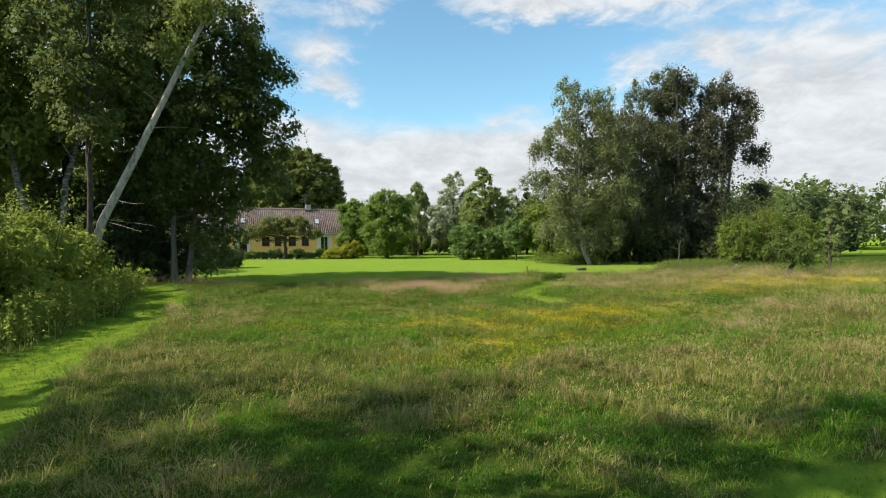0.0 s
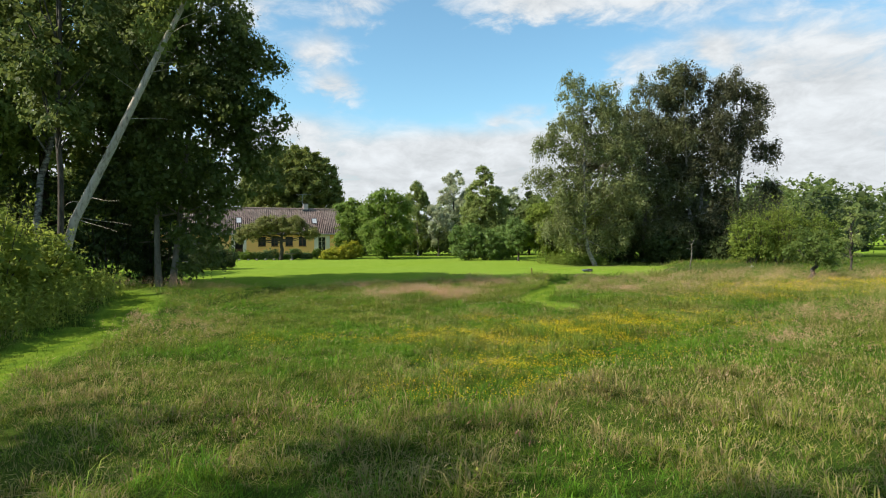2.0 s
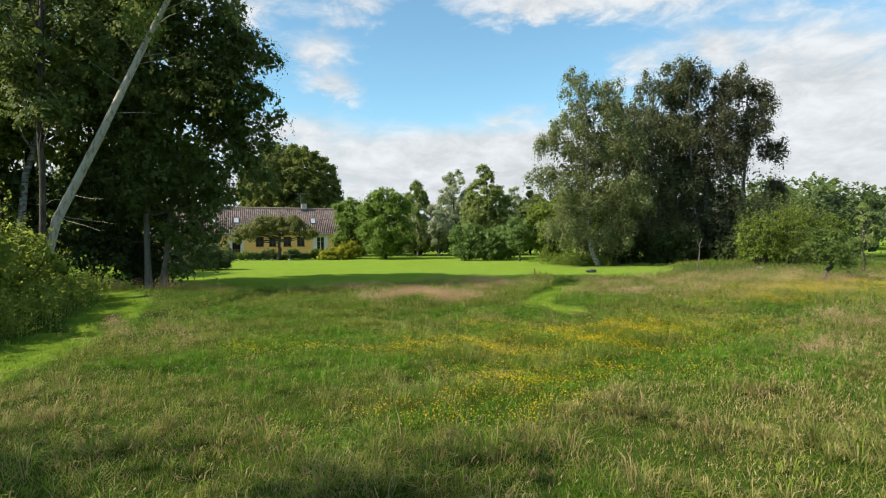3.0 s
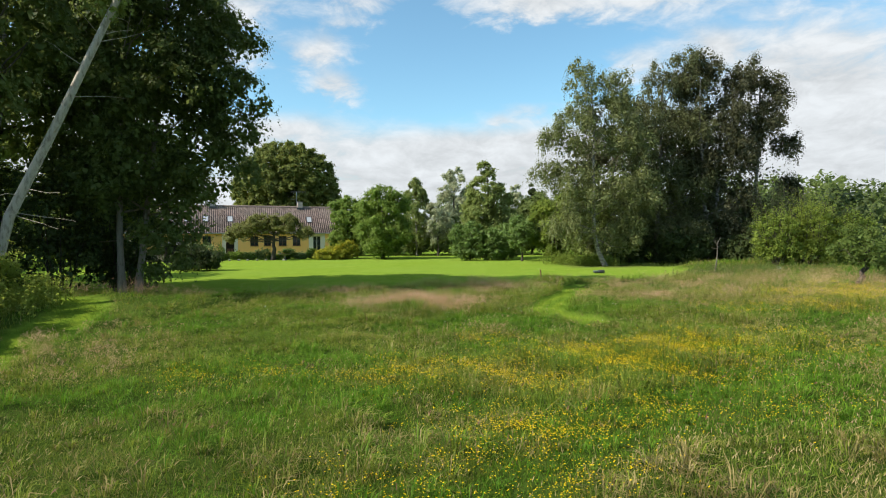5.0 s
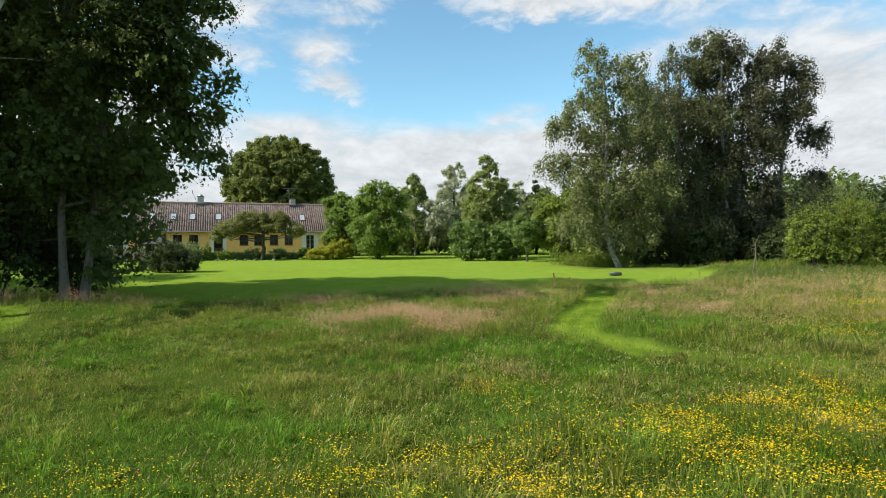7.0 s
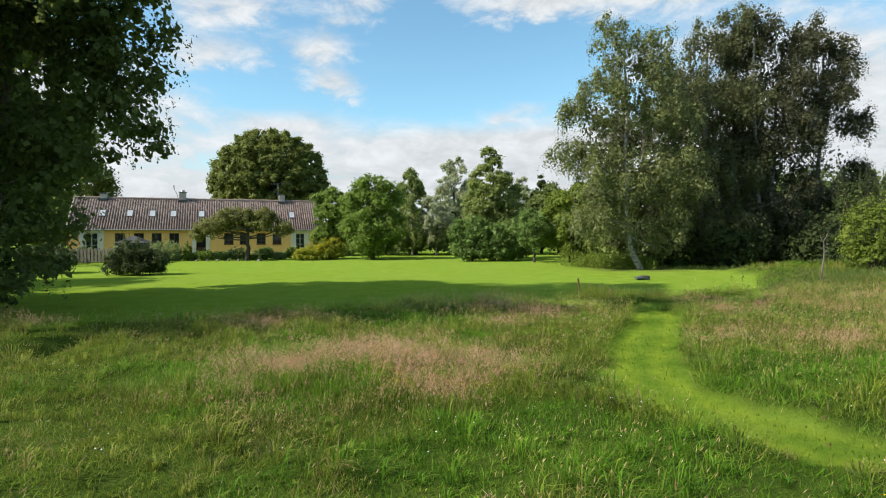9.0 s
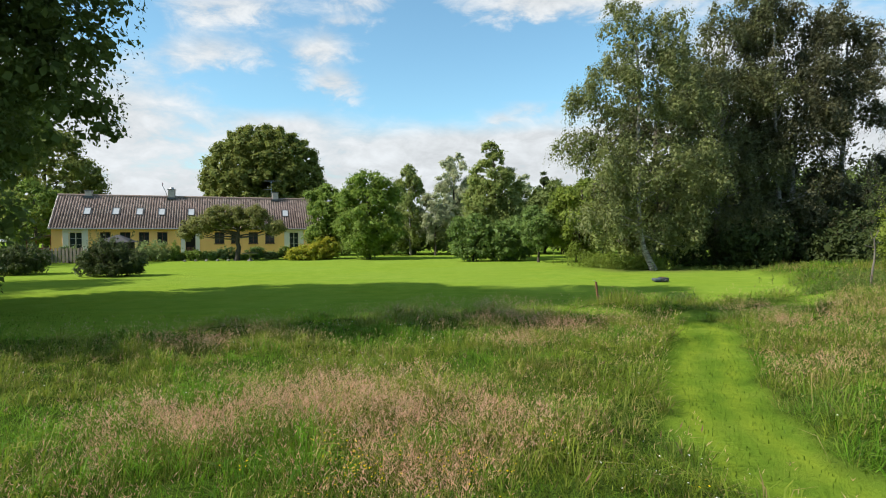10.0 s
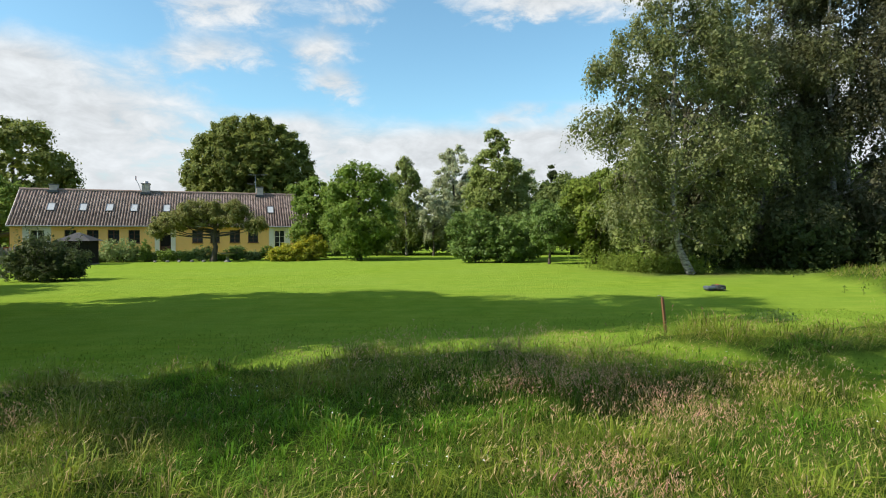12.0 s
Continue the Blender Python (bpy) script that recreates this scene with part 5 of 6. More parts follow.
for i, (x, y, rx, h, mat) in enumerate(((19.4, 37.4, 1.4, 3.0, LEAF_HAZEL), (21.4, 37.6, 1.6, 3.6, LEAF_HEDGE), (23.6, 37.4, 1.4, 2.9, LEAF_HAZEL), (21.2, 40.2, 1.8, 4.4, LEAF_DARKBUSH))):
    bush("wild_shrub", x, y, rx, 1.4, h, "loose green wild shrub with reaching branches", mat, 5000, 0.10, seed=155 + i, group="wild shrubs by the birches", shoots=46)
tree("young_tree", 20.7, 30.5, 3.4, 0.6, "slender young tree with upright pale green shoots", "tree", LEAF_CONE, BARK_DARK, 2600, 0.06,
     crown_low=0.02, trunk=0.05, seed=160, lobes=10, lobe=0.35, hang=0.1, taper=0.6)
tree("young_tree", 25.2, 31.0, 2.0, 0.45, "slender young tree with upright pale green shoots", "tree", LEAF_CONE, BARK_DARK, 1600, 0.06,
     crown_low=0.02, trunk=0.05, seed=161, lobes=10, lobe=0.35, hang=0.1, taper=0.6)


# far woods, as one mass each
def woods(name, line, height_m, count, per_tree, leaf, seed, label, mat=None):
    rng = np.random.default_rng(seed)
    pieces = []
    pts = np.array(line, dtype=float)
    for i in range(count):
        k = rng.uniform(0, len(pts) - 1)
        j = int(min(k, len(pts) - 2))
        p = pts[j] * (1 - (k - j)) + pts[j + 1] * (k - j) + rng.normal(0, 3.0, 2)
        h = height_m * rng.uniform(0.7, 1.15)
        r = h * rng.uniform(0.26, 0.40)
        (V, F), C, R = crown_mesh(rng, (p[0], p[1], h * 0.52), (r, r, h * 0.48), per_tree, leaf, 22, r * 0.4, 0.2, taper=rng.choice([0.0, 0.0, 0.3, 0.8]), inner=0.2, core=0.14)
        pieces.append((V, F))
    V, F = joined(pieces)
    ob = np_part(name, V, F, mat or LEAF_WOODS)
    return tagged(ob, label, "woods", kind="stuff")


woods("far_woods", [(-20, 104), (8, 106), (40, 96), (62, 88)], 8.6, 34, 400, 0.70, 201, "dark green woodland edge behind the garden")
woods("far_woods", [(58, 120), (85, 110), (120, 100), (160, 80)], 12.5, 44, 340, 0.85, 202, "dark green woodland across the far field")
woods("far_woods", [(40, 86), (62, 93), (92, 96), (130, 90)], 10.4, 42, 400, 0.55, 209, "dark green woodland beyond the open field")
# dark leaves put shade behind the birches, hiding the sunlit lawn
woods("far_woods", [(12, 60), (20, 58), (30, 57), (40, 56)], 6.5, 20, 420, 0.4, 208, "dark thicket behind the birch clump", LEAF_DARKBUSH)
woods("far_hedge", [(-15, 80), (-4, 78), (8, 77), (26, 71)], 4.4, 44, 360, 0.38, 207, "dark green hedge behind the garden trees")
woods("far_woods", [(-32, 44), (-44, 54), (-52, 66)], 9.0, 18, 700, 0.42, 203, "leafy green trees behind the garden fence", LEAF_LEFT)
woods("far_woods", [(-29, 4), (-31, 16), (-34, 28)], 7.0, 16, 700, 0.40, 204, "dark leafy thicket behind the hedge", LEAF_LEFT)
woods("far_woods", [(-60, 100), (-100, 110), (-150, 90)], 11.0, 24, 300, 0.8, 205, "dark green woodland beyond the farm")
# out of view behind the walk: keeps bright sky out of the panes
woods("far_woods", [(-60, -60), (0, -80), (70, -60), (120, 10)], 13.0, 34, 150, 1.2, 206, "unseen woodland behind the walk, added for the window reflections")


def weeds(name, line, tall, count, leaf, mat, seed, label, wide=0.5):
    """A belt of tall weeds along a line: leafy upright stems."""
    rng = np.random.default_rng(seed)
    pts = np.array(line, dtype=float)
    k = rng.uniform(0, len(pts) - 1.001, count)
    j = k.astype(int)
    f = (k - j)[:, None]
    p = pts[j] * (1 - f) + pts[j + 1] * f + rng.normal(0, wide, (count, 2))
    h = tall * rng.uniform(0.55, 1.15, count)
    n = 16
    own = np.repeat(np.arange(count), n)
    up = rng.uniform(0.1, 1.0, len(own))
    x = p[own, 0] + rng.normal(0, 0.07, len(own)) * (1.2 - up)
    y = p[own, 1] + rng.normal(0, 0.07, len(own)) * (1.2 - up)
    P = np.stack([x, y, height(p[:, 0], p[:, 1])[own] + up * h[own]], 1)
    out = unit(np.stack([x - p[own, 0], y - p[own, 1], np.full(len(own), 0.03)], 1))
    foot = np.stack([p[:, 0], p[:, 1], height(p[:, 0], p[:, 1]) - 0.02], 1)
    side = np.stack([np.full(count, 0.007), np.zeros(count), np.zeros(count)], 1)
    stem = np.stack([foot - side, foot + side, foot + np.stack([0 * h, 0 * h, h + 0.02], 1)], 1).reshape(-1, 3)
    V, F = joined([leaves(rng, P, leaf, out, -0.15, slim=0.4), (stem, np.arange(count * 3).reshape(-1, 3))])
    return tagged(np_part(name, V, F, mat), label, "weeds", kind="stuff")


weeds("tall_weeds", [(-7.9, 6.5), (-8.2, 10.0), (-8.9, 13.0), (-9.9, 16.0), (-11.2, 19.5), (-12.6, 22.5)], 0.85, 900, 0.10, LEAF_HEDGE, 401, "tall green weeds and nettles at the hedge foot", 0.35)
weeds("tall_weeds", [(8.8, 50.5), (9.8, 47.5), (10.8, 46.0), (12.6, 45.6)], 0.85, 420, 0.13, LEAF_HAZEL, 402, "bright green weeds at the foot of the birches", 0.45)
weeds("tall_weeds", [(13.5, 45.4), (17.0, 45.0), (21.0, 44.8), (26.0, 44.0)], 0.26, 260, 0.08, LEAF_WEED, 403, "tall green weeds along the shaded lawn edge", 0.8)
weeds("tall_weeds", [(11.2, 30.8), (12.6, 31.0), (14.8, 32.4), (17.0, 33.8)], 0.30, 420, 0.06, LEAF_WEED, 405, "bank of tall green weeds at the lawn edge", 0.6)
weeds("tall_weeds", [(6.9, 31.0), (7.6, 31.1)], 0.26, 30, 0.06, LEAF_SHRUB, 406, "tuft of tall weeds on the lawn", 0.12)
weeds("tall_weeds", [(13.5, 35.0), (16.0, 34.0), (20.0, 33.0), (27.0, 32.0)], 0.34, 380, 0.08, LEAF_WEED, 404, "tall green weeds among rough grass", 0.8)

bush("dwarf_conifer", -23.6, 65.0, 0.55, 0.55, 1.9, "small pale green conical conifer by the front steps", LEAF_WALNUT, 2200, 0.07, seed=170, taper=0.8)
bush("evergreen_bush", -28.6, 64.2, 1.5, 1.0, 1.5, "rounded green bush before the house wall", LEAF_BED, 3000, 0.1, seed=171)
bush("evergreen_bush", -25.4, 64.6, 1.7, 1.1, 1.9, "rounded green bush before the house wall", LEAF_BED, 3600, 0.1, seed=172)

# ---- meadow ----
def blades(rng, x, y, z, tall, wide, lean, droop=0.5):
    """Bent tapering blades, three triangles each."""
    n = len(x)
    a, b = rng.uniform(0, 6.283, n), rng.uniform(0, 6.283, n)
    dx, dy = np.cos(a) * lean, np.sin(a) * lean
    sx, sy = np.cos(b) * wide * 0.5, np.sin(b) * wide * 0.5
    m = 0.58
    P = np.zeros((n, 5, 3))
    P[:, 0] = np.stack([x - sx, y - sy, z - 0.02], 1)
    P[:, 1] = np.stack([x + sx, y + sy, z - 0.02], 1)
    mx, my, mz = x + dx * tall * 0.35, y + dy * tall * 0.35, z + tall * m
    P[:, 2] = np.stack([mx + sx * 0.8, my + sy * 0.8, mz], 1)
    P[:, 3] = np.stack([mx - sx * 0.8, my - sy * 0.8, mz], 1)
    P[:, 4] = np.stack([x + dx * tall, y + dy * tall, z + tall * (1 - droop * lean * 0.5)], 1)
    k = np.arange(n)[:, None] * 5
    F = np.concatenate([k + np.array([[0, 1, 2]]), k + np.array([[0, 2, 3]]), k + np.array([[3, 2, 4]])], 1).reshape(-1, 3)
    return P.reshape(-1, 3), F


def scatter(rng, count, x0, x1, y0, y1, keep):
    """Points in a rectangle, kept with the chance that keep(x, y) gives."""
    x, y = rng.uniform(x0, x1, count), rng.uniform(y0, y1, count)
    ok = rng.random(count) < keep(x, y)
    return x[ok], y[ok]


def blot(x, y, cx, cy, rx, ry):
    return np.exp(-((x - cx) / rx) ** 2 - ((y - cy) / ry) ** 2)


def reach(x, y):
    """Thins the meadow out away from the middle."""
    return np.clip(1.25 - np.abs(x) / 17.0, 0.22, 1)


def wild(x, y):
    m = mown(x, y)
    return np.where(m > 0.5, 0, 1 - m)


def lush(x, y):
    """Patches of fresh short grass."""
    return step(waves(x, y, 21.0, 0.85) + 0.55 * waves(x, y, 22.0, 2.1) + 0.25 * waves(x, y, 24.0, 5.0) + 0.6 * blot(x, y, 3.5, 10.3, 2.5, 1.6), 0.05, 0.55)


def parched(x, y):
    """Patches of bleached and dead grass, most of them where the walk begins."""
    p = step(waves(x, y, 31.0, 1.0) + 0.6 * waves(x, y, 32.0, 2.7), 0.0, 0.7) * (1 - 0.55 * step(y, 8.0, 11.5)) * (1 - 0.5 * step(y, 17.0, 20.5))
    return np.clip(p * 0.75 + 0.65 * (1 - step(y, 6.5, 11.0)) + 0.2 * step(x, 5.0, 9.0), 0, 1) * (1 - lush(x, y))


def tallness(x, y):
    """How tall the sward stands: tussocks and hollows."""
    t = 0.13 + 0.05 * waves(x, y, 7.0, 1.1) - 0.045 * lush(x, y) + 0.04 * (1 - step(near_line(x, y, TRACK_RIGHT), 0.6, 1.1)) + 0.06 * waves(x, y, 9.0, 3.1) + 0.04 * waves(x, y, 10.0, 7.0)
    t += 0.16 * blot(x, y, -0.6, 19.0, 2.2, 1.2) + 0.03 * blot(x, y, 0.5, 24.5, 5.0, 2.2)
    t += 0.12 * step(np.abs(x), 6.0, 13.0) + 0.10 * blot(x, y, 4.5, 27.8, 1.7, 0.6)
    t *= 1 - 0.55 * (1 - step(near_line(x, y, TRACK_FAINT), 0.3, 0.9))
    t *= 1 - 0.5 * blot(x, y, -9.5, 20.5, 2.6, 3.0) - 0.3 * blot(x, y, -3.0, 14.5, 4.0, 3.5)
    return np.clip(t, 0.05, 0.6)


rng = np.random.default_rng(300)


def spikes(rng, x, y, z, tall, wide, lean):
    """Straight fine blades, one triangle each."""
    n = len(x)
    a, b = rng.uniform(0, 6.283, n), rng.uniform(0, 6.283, n)
    sx, sy = np.cos(b) * wide * 0.5, np.sin(b) * wide * 0.5
    P = np.zeros((n, 3, 3))
    P[:, 0] = np.stack([x - sx, y - sy, z - 0.02], 1)
    P[:, 1] = np.stack([x + sx, y + sy, z - 0.02], 1)
    P[:, 2] = np.stack([x + np.cos(a) * lean * tall, y + np.sin(a) * lean * tall, z + tall * (1 - 0.3 * lean)], 1)
    return P.reshape(-1, 3), np.arange(n * 3).reshape(-1, 3)


def sward(x, y):
    """Thick tussocks and thinner hollows."""
    return wild(x, y) * (0.32 + 0.68 * step(waves(x, y, 11.0, 2.6) + 0.5 * waves(x, y, 12.0, 6.0), -0.6, 0.5))


def lying(rng, x, y, z, tall, wide, away, turn):
    """Blades that arch over to one side, two triangles each: away gives the reach, turn the direction."""
    n = len(x)
    b = turn + np.pi / 2 + rng.normal(0, 0.5, n)
    sx, sy = np.cos(b) * wide * 0.5, np.sin(b) * wide * 0.5
    P = np.zeros((n, 4, 3))
    P[:, 0] = np.stack([x, y, z - 0.02], 1)
    mx, my = x + np.cos(turn) * away * 0.35, y + np.sin(turn) * away * 0.35
    P[:, 1] = np.stack([mx + sx, my + sy, z + tall * 0.8], 1)
    P[:, 2] = np.stack([mx - sx, my - sy, z + tall * 0.8], 1)
    P[:, 3] = np.stack([x + np.cos(turn) * away, y + np.sin(turn) * away, z + tall * rng.uniform(0.7, 1.0, n)], 1)
    k = np.arange(n)[:, None] * 4
    F = np.concatenate([k + np.array([[0, 1, 2]]), k + np.array([[2, 1, 3]])], 1).reshape(-1, 3)
    return P.reshape(-1, 3), F


turf_names = (("meadow_grass", BLADES, "uncut green meadow grass in uneven tufts"), ("lush_grass", LUSH_BLADES, "fresh bright green patches of meadow grass"), ("dry_grass", DRY_BLADES, "bleached dry straw among the meadow grass"))
turf = {name: [] for name, _, _ in turf_names}


def sort_out(x, y, make):
    """Shares points out between the green, the lush and the dry grass, and builds each share's blades."""
    k = rng.random(len(x))
    fresh_one = k < lush(x, y) * 0.85
    dry_one = ~fresh_one & (rng.random(len(x)) < 0.06 + 0.60 * parched(x, y))
    for name, ok in (("meadow_grass", ~fresh_one & ~dry_one), ("lush_grass", fresh_one), ("dry_grass", dry_one)):
        turf[name].append(make(np.flatnonzero(ok)))


# the even sward
x, y = scatter(rng, 430000, -8, 10, 3.8, 29.8, lambda x, y: sward(x, y) * np.clip(1.15 - np.abs(x - 1) / 14, 0.3, 1))
t = tallness(x, y) * rng.uniform(0.45, 1.2, len(x))
sort_out(x, y, lambda i: spikes(rng, x[i], y[i], height(x[i], y[i]), t[i], 0.0075 * rng.uniform(0.7, 1.5, len(i)), rng.uniform(0.3, 1.9, len(i))))
# short grass that closes the sward near the walk
x, y = scatter(rng, 330000, -6, 7.5, 4.2, 25.5, lambda x, y: wild(x, y) * (0.35 + 0.65 * step(waves(x, y, 11.0, 2.6) + 0.5 * waves(x, y, 12.0, 6.0), 0.5, -0.4)) * np.clip(1.2 - np.abs(x - 0.6) / 8, 0.3, 1))
t = rng.uniform(0.035, 0.11, len(x))
sort_out(x, y, lambda i: spikes(rng, x[i], y[i], height(x[i], y[i]), t[i], 0.0095 * rng.uniform(0.7, 1.5, len(i)), rng.uniform(0.2, 1.5, len(i))))
# tussocks: fans of arching blades round a middle, leaning a little with the wind
cx, cy = scatter(rng, 10000, -8, 10, 3.8, 29.8, lambda x, y: sward(x, y))
many = rng.integers(10, 30, len(cx))
big_t = tallness(cx, cy) * rng.uniform(0.7, 1.7, len(cx))
own = np.repeat(np.arange(len(cx)), many)
r, a = np.abs(rng.normal(0, 0.5, len(own))), rng.uniform(0, 6.283, len(own))
size = big_t[own]
tx, ty = cx[own] + np.cos(a) * r * size * 0.45, cy[own] + np.sin(a) * r * size * 0.45
a = a + rng.normal(0, 0.4, len(own))
sort_out(tx, ty, lambda i: lying(rng, tx[i], ty[i], height(tx[i], ty[i]), size[i] * rng.uniform(0.6, 1.1, len(i)), 0.0075 * rng.uniform(0.7, 1.5, len(i)), size[i] * rng.uniform(0.4, 1.4, len(i)), a[i]))
# broad-leaved herbs low in the sward
x, y = scatter(rng, 45000, -8, 10, 3.8, 28, lambda x, y: sward(x, y) * step(waves(x, y, 27.0, 1.7), 0.0, 0.5))
P = np.stack([x, y, height(x, y) + tallness(x, y) * rng.uniform(0.5, 0.95, len(x))], 1)
turf["meadow_grass"].append(leaves(rng, P, 0.030, np.zeros((len(x), 3)) + np.array([0, 0, 0.6]), -0.1, slim=0.6))
# wider away from the walk
x, y = scatter(rng, 170000, -22, 28, 5, 44, lambda x, y: sward(x, y) * ((x < -8) | (x > 10) | (y > 29.8)))
t = tallness(x, y) * rng.uniform(0.5, 1.35, len(x))
sort_out(x, y, lambda i: spikes(rng, x[i], y[i], height(x[i], y[i]), t[i], 0.021 * rng.uniform(0.7, 1.5, len(i)), rng.uniform(0.1, 1.1, len(i))))
for name, mat, label in turf_names:
    V, F = joined(turf[name])
    tagged(np_part(name, V, F, mat), label, "grass", kind="stuff")

# short grass on the mown tracks and the lawn's near edge
x, y = scatter(rng, 110000, -12, 10, 3, 33, lambda x, y: (mown(x, y) > 0.35) * np.where(fresh(x, y) > 0.2, 1.0, np.clip(1.3 - (y - lawn_y(x)) / 4, 0, 1)))
V, F = blades(rng, x, y, height(x, y), rng.uniform(0.02, 0.055, len(x)), 0.008 * rng.uniform(0.7, 1.4, len(x)), rng.uniform(0.2, 0.9, len(x)))
tagged(np_part("mown_grass", V, F, LAWN_BLADES), "short bright green mown grass", "grass", kind="stuff")


def seed_stalks(rng, x, y, tall, head, thick):
    """Thin stalks that carry a spindle-shaped seed head."""
    n = len(x)
    z = height(x, y)
    a, lean = rng.normal(0.3, 1.1, n), rng.uniform(0.05, 0.55, n)
    tip = np.stack([x + np.cos(a) * lean * tall, y + np.sin(a) * lean * tall, z + tall], 1)
    b = rng.uniform(0, 6.283, n)
    s = np.stack([np.cos(b), np.sin(b), 0 * b], 1) * 0.0018
    foot = np.stack([x, y, z], 1)
    S = np.stack([foot - s, foot + s, tip], 1).reshape(-1, 3)
    k = np.arange(n)[:, None] * 3
    SF = k + np.array([[0, 1, 2]])
    d = unit(np.stack([np.cos(a) * lean * 2.0, np.sin(a) * lean * 2.0, 1.0 - 0.5 * lean], 1))
    e1 = unit(np.cross(d, np.array([[0.3, 0.9, 0.1]])))
    e2 = np.cross(d, e1)
    h, w = (head * rng.uniform(0.6, 1.4, n))[:, None], (thick * rng.uniform(0.7, 1.4, n))[:, None]
    low, top, mid = tip - d * h * 0.2, tip + d * h * 0.8, tip + d * h * 0.18
    H = np.stack([low, mid + e1 * w, top, mid - 0.5 * e1 * w + 0.87 * e2 * w], 1).reshape(-1, 3)
    k = np.arange(n)[:, None] * 4
    HF = np.concatenate([k + np.array([[0, 1, 2]]), k + np.array([[0, 2, 3]])], 1).reshape(-1, 3)
    return S, SF, H, HF


def plumes(rng, x, y, tall, head, thick, bits=8):
    """Thin stalks that carry a loose airy plume of small seeds."""
    S, SF, H, HF = seed_stalks(rng, x, y, tall, head, thick)
    tip = S.reshape(-1, 3, 3)[:, 2]
    own = np.repeat(np.arange(len(x)), bits)
    up = rng.uniform(-0.9, 1.0, len(own))
    wide = (1.0 - up) * 0.30 * head + 0.004
    a = rng.uniform(0, 6.283, len(own))
    c = tip[own] + np.stack([np.cos(a) * wide, np.sin(a) * wide, up * head], 1)
    d = unit(np.stack([np.cos(a) * 0.6, np.sin(a) * 0.6, rng.uniform(0.3, 1.2, len(own))], 1))
    s = unit(np.cross(d, unit(rng.normal(0, 1, (len(own), 3)))))
    h = (head * rng.uniform(0.22, 0.5, len(own)))[:, None]
    H = np.stack([c - d * h * 0.3 - s * thick, c - d * h * 0.3 + s * thick, c + d * h], 1).reshape(-1, 3)
    return S, SF, H, np.arange(len(own) * 3).reshape(-1, 3)


def pinkness(x, y):
    p = 1.6 * blot(x, y, -0.6, 18.75, 1.1, 0.75) + 1.5 * blot(x, y, -1.7, 18.6, 0.6, 0.5) + 1.6 * blot(x, y, -0.5, 19.0, 0.5, 0.5) + 1.5 * blot(x, y, 0.6, 18.5, 0.4, 0.5) + 0.7 * blot(x, y, -0.8, 17.8, 0.8, 0.45) + 0.6 * blot(x, y, 0.4, 17.6, 0.5, 0.35)
    p += 0.22 * blot(x, y, 6.4, 20.5, 2.2, 0.9) + 0.10 * blot(x, y, 10, 19.5, 5, 2.0) + 0.25 * blot(x, y, -10.5, 24.4, 3.5, 0.9) + 0.35 * blot(x, y, 5.6, 10.8, 1.0, 0.8) + 0.2 * blot(x, y, 8.0, 13.0, 1.5, 1.2) + 0.06 * blot(x, y, 4.5, 8.0, 2.0, 2.0)
    p += 0.28 * blot(x, y, 0.6, 25.4, 1.4, 0.7) + 0.45 * blot(x, y, 1.6, 24.4, 0.9, 0.6) + 0.40 * blot(x, y, 2.6, 23.4, 0.8, 0.5) + 0.35 * blot(x, y, 1.5, 22.2, 0.6, 0.5) + 0.35 * blot(x, y, -3.3, 22.6, 0.6, 1.0)
    p += 0.40 * blot(x, y, 6.0, 23.7, 1.0, 0.5) + 0.35 * blot(x, y, 4.8, 20.1, 1.2, 0.4) + 0.30 * blot(x, y, -6.3, 13.4, 0.7, 0.8) + 0.25 * blot(x, y, -4.7, 12.0, 0.7, 0.6) + 0.45 * blot(x, y, 0.9, 14.8, 0.35, 0.3) + 0.30 * blot(x, y, 9.2, 14.8, 1.2, 0.7) + 0.2 * blot(x, y, -1.5, 17.0, 0.6, 0.5)
    p += 0.22 * blot(x, y, 13, 24.5, 7, 2.2) + 0.08 * blot(x, y, -5.5, 13.0, 1.2, 2.0)
    return np.clip(p * np.clip(0.55 + 1.0 * waves(x, y, 13.0, 3.0) + 0.5 * waves(x, y, 14.0, 7.0), 0.05, 1.6), 0, 1)


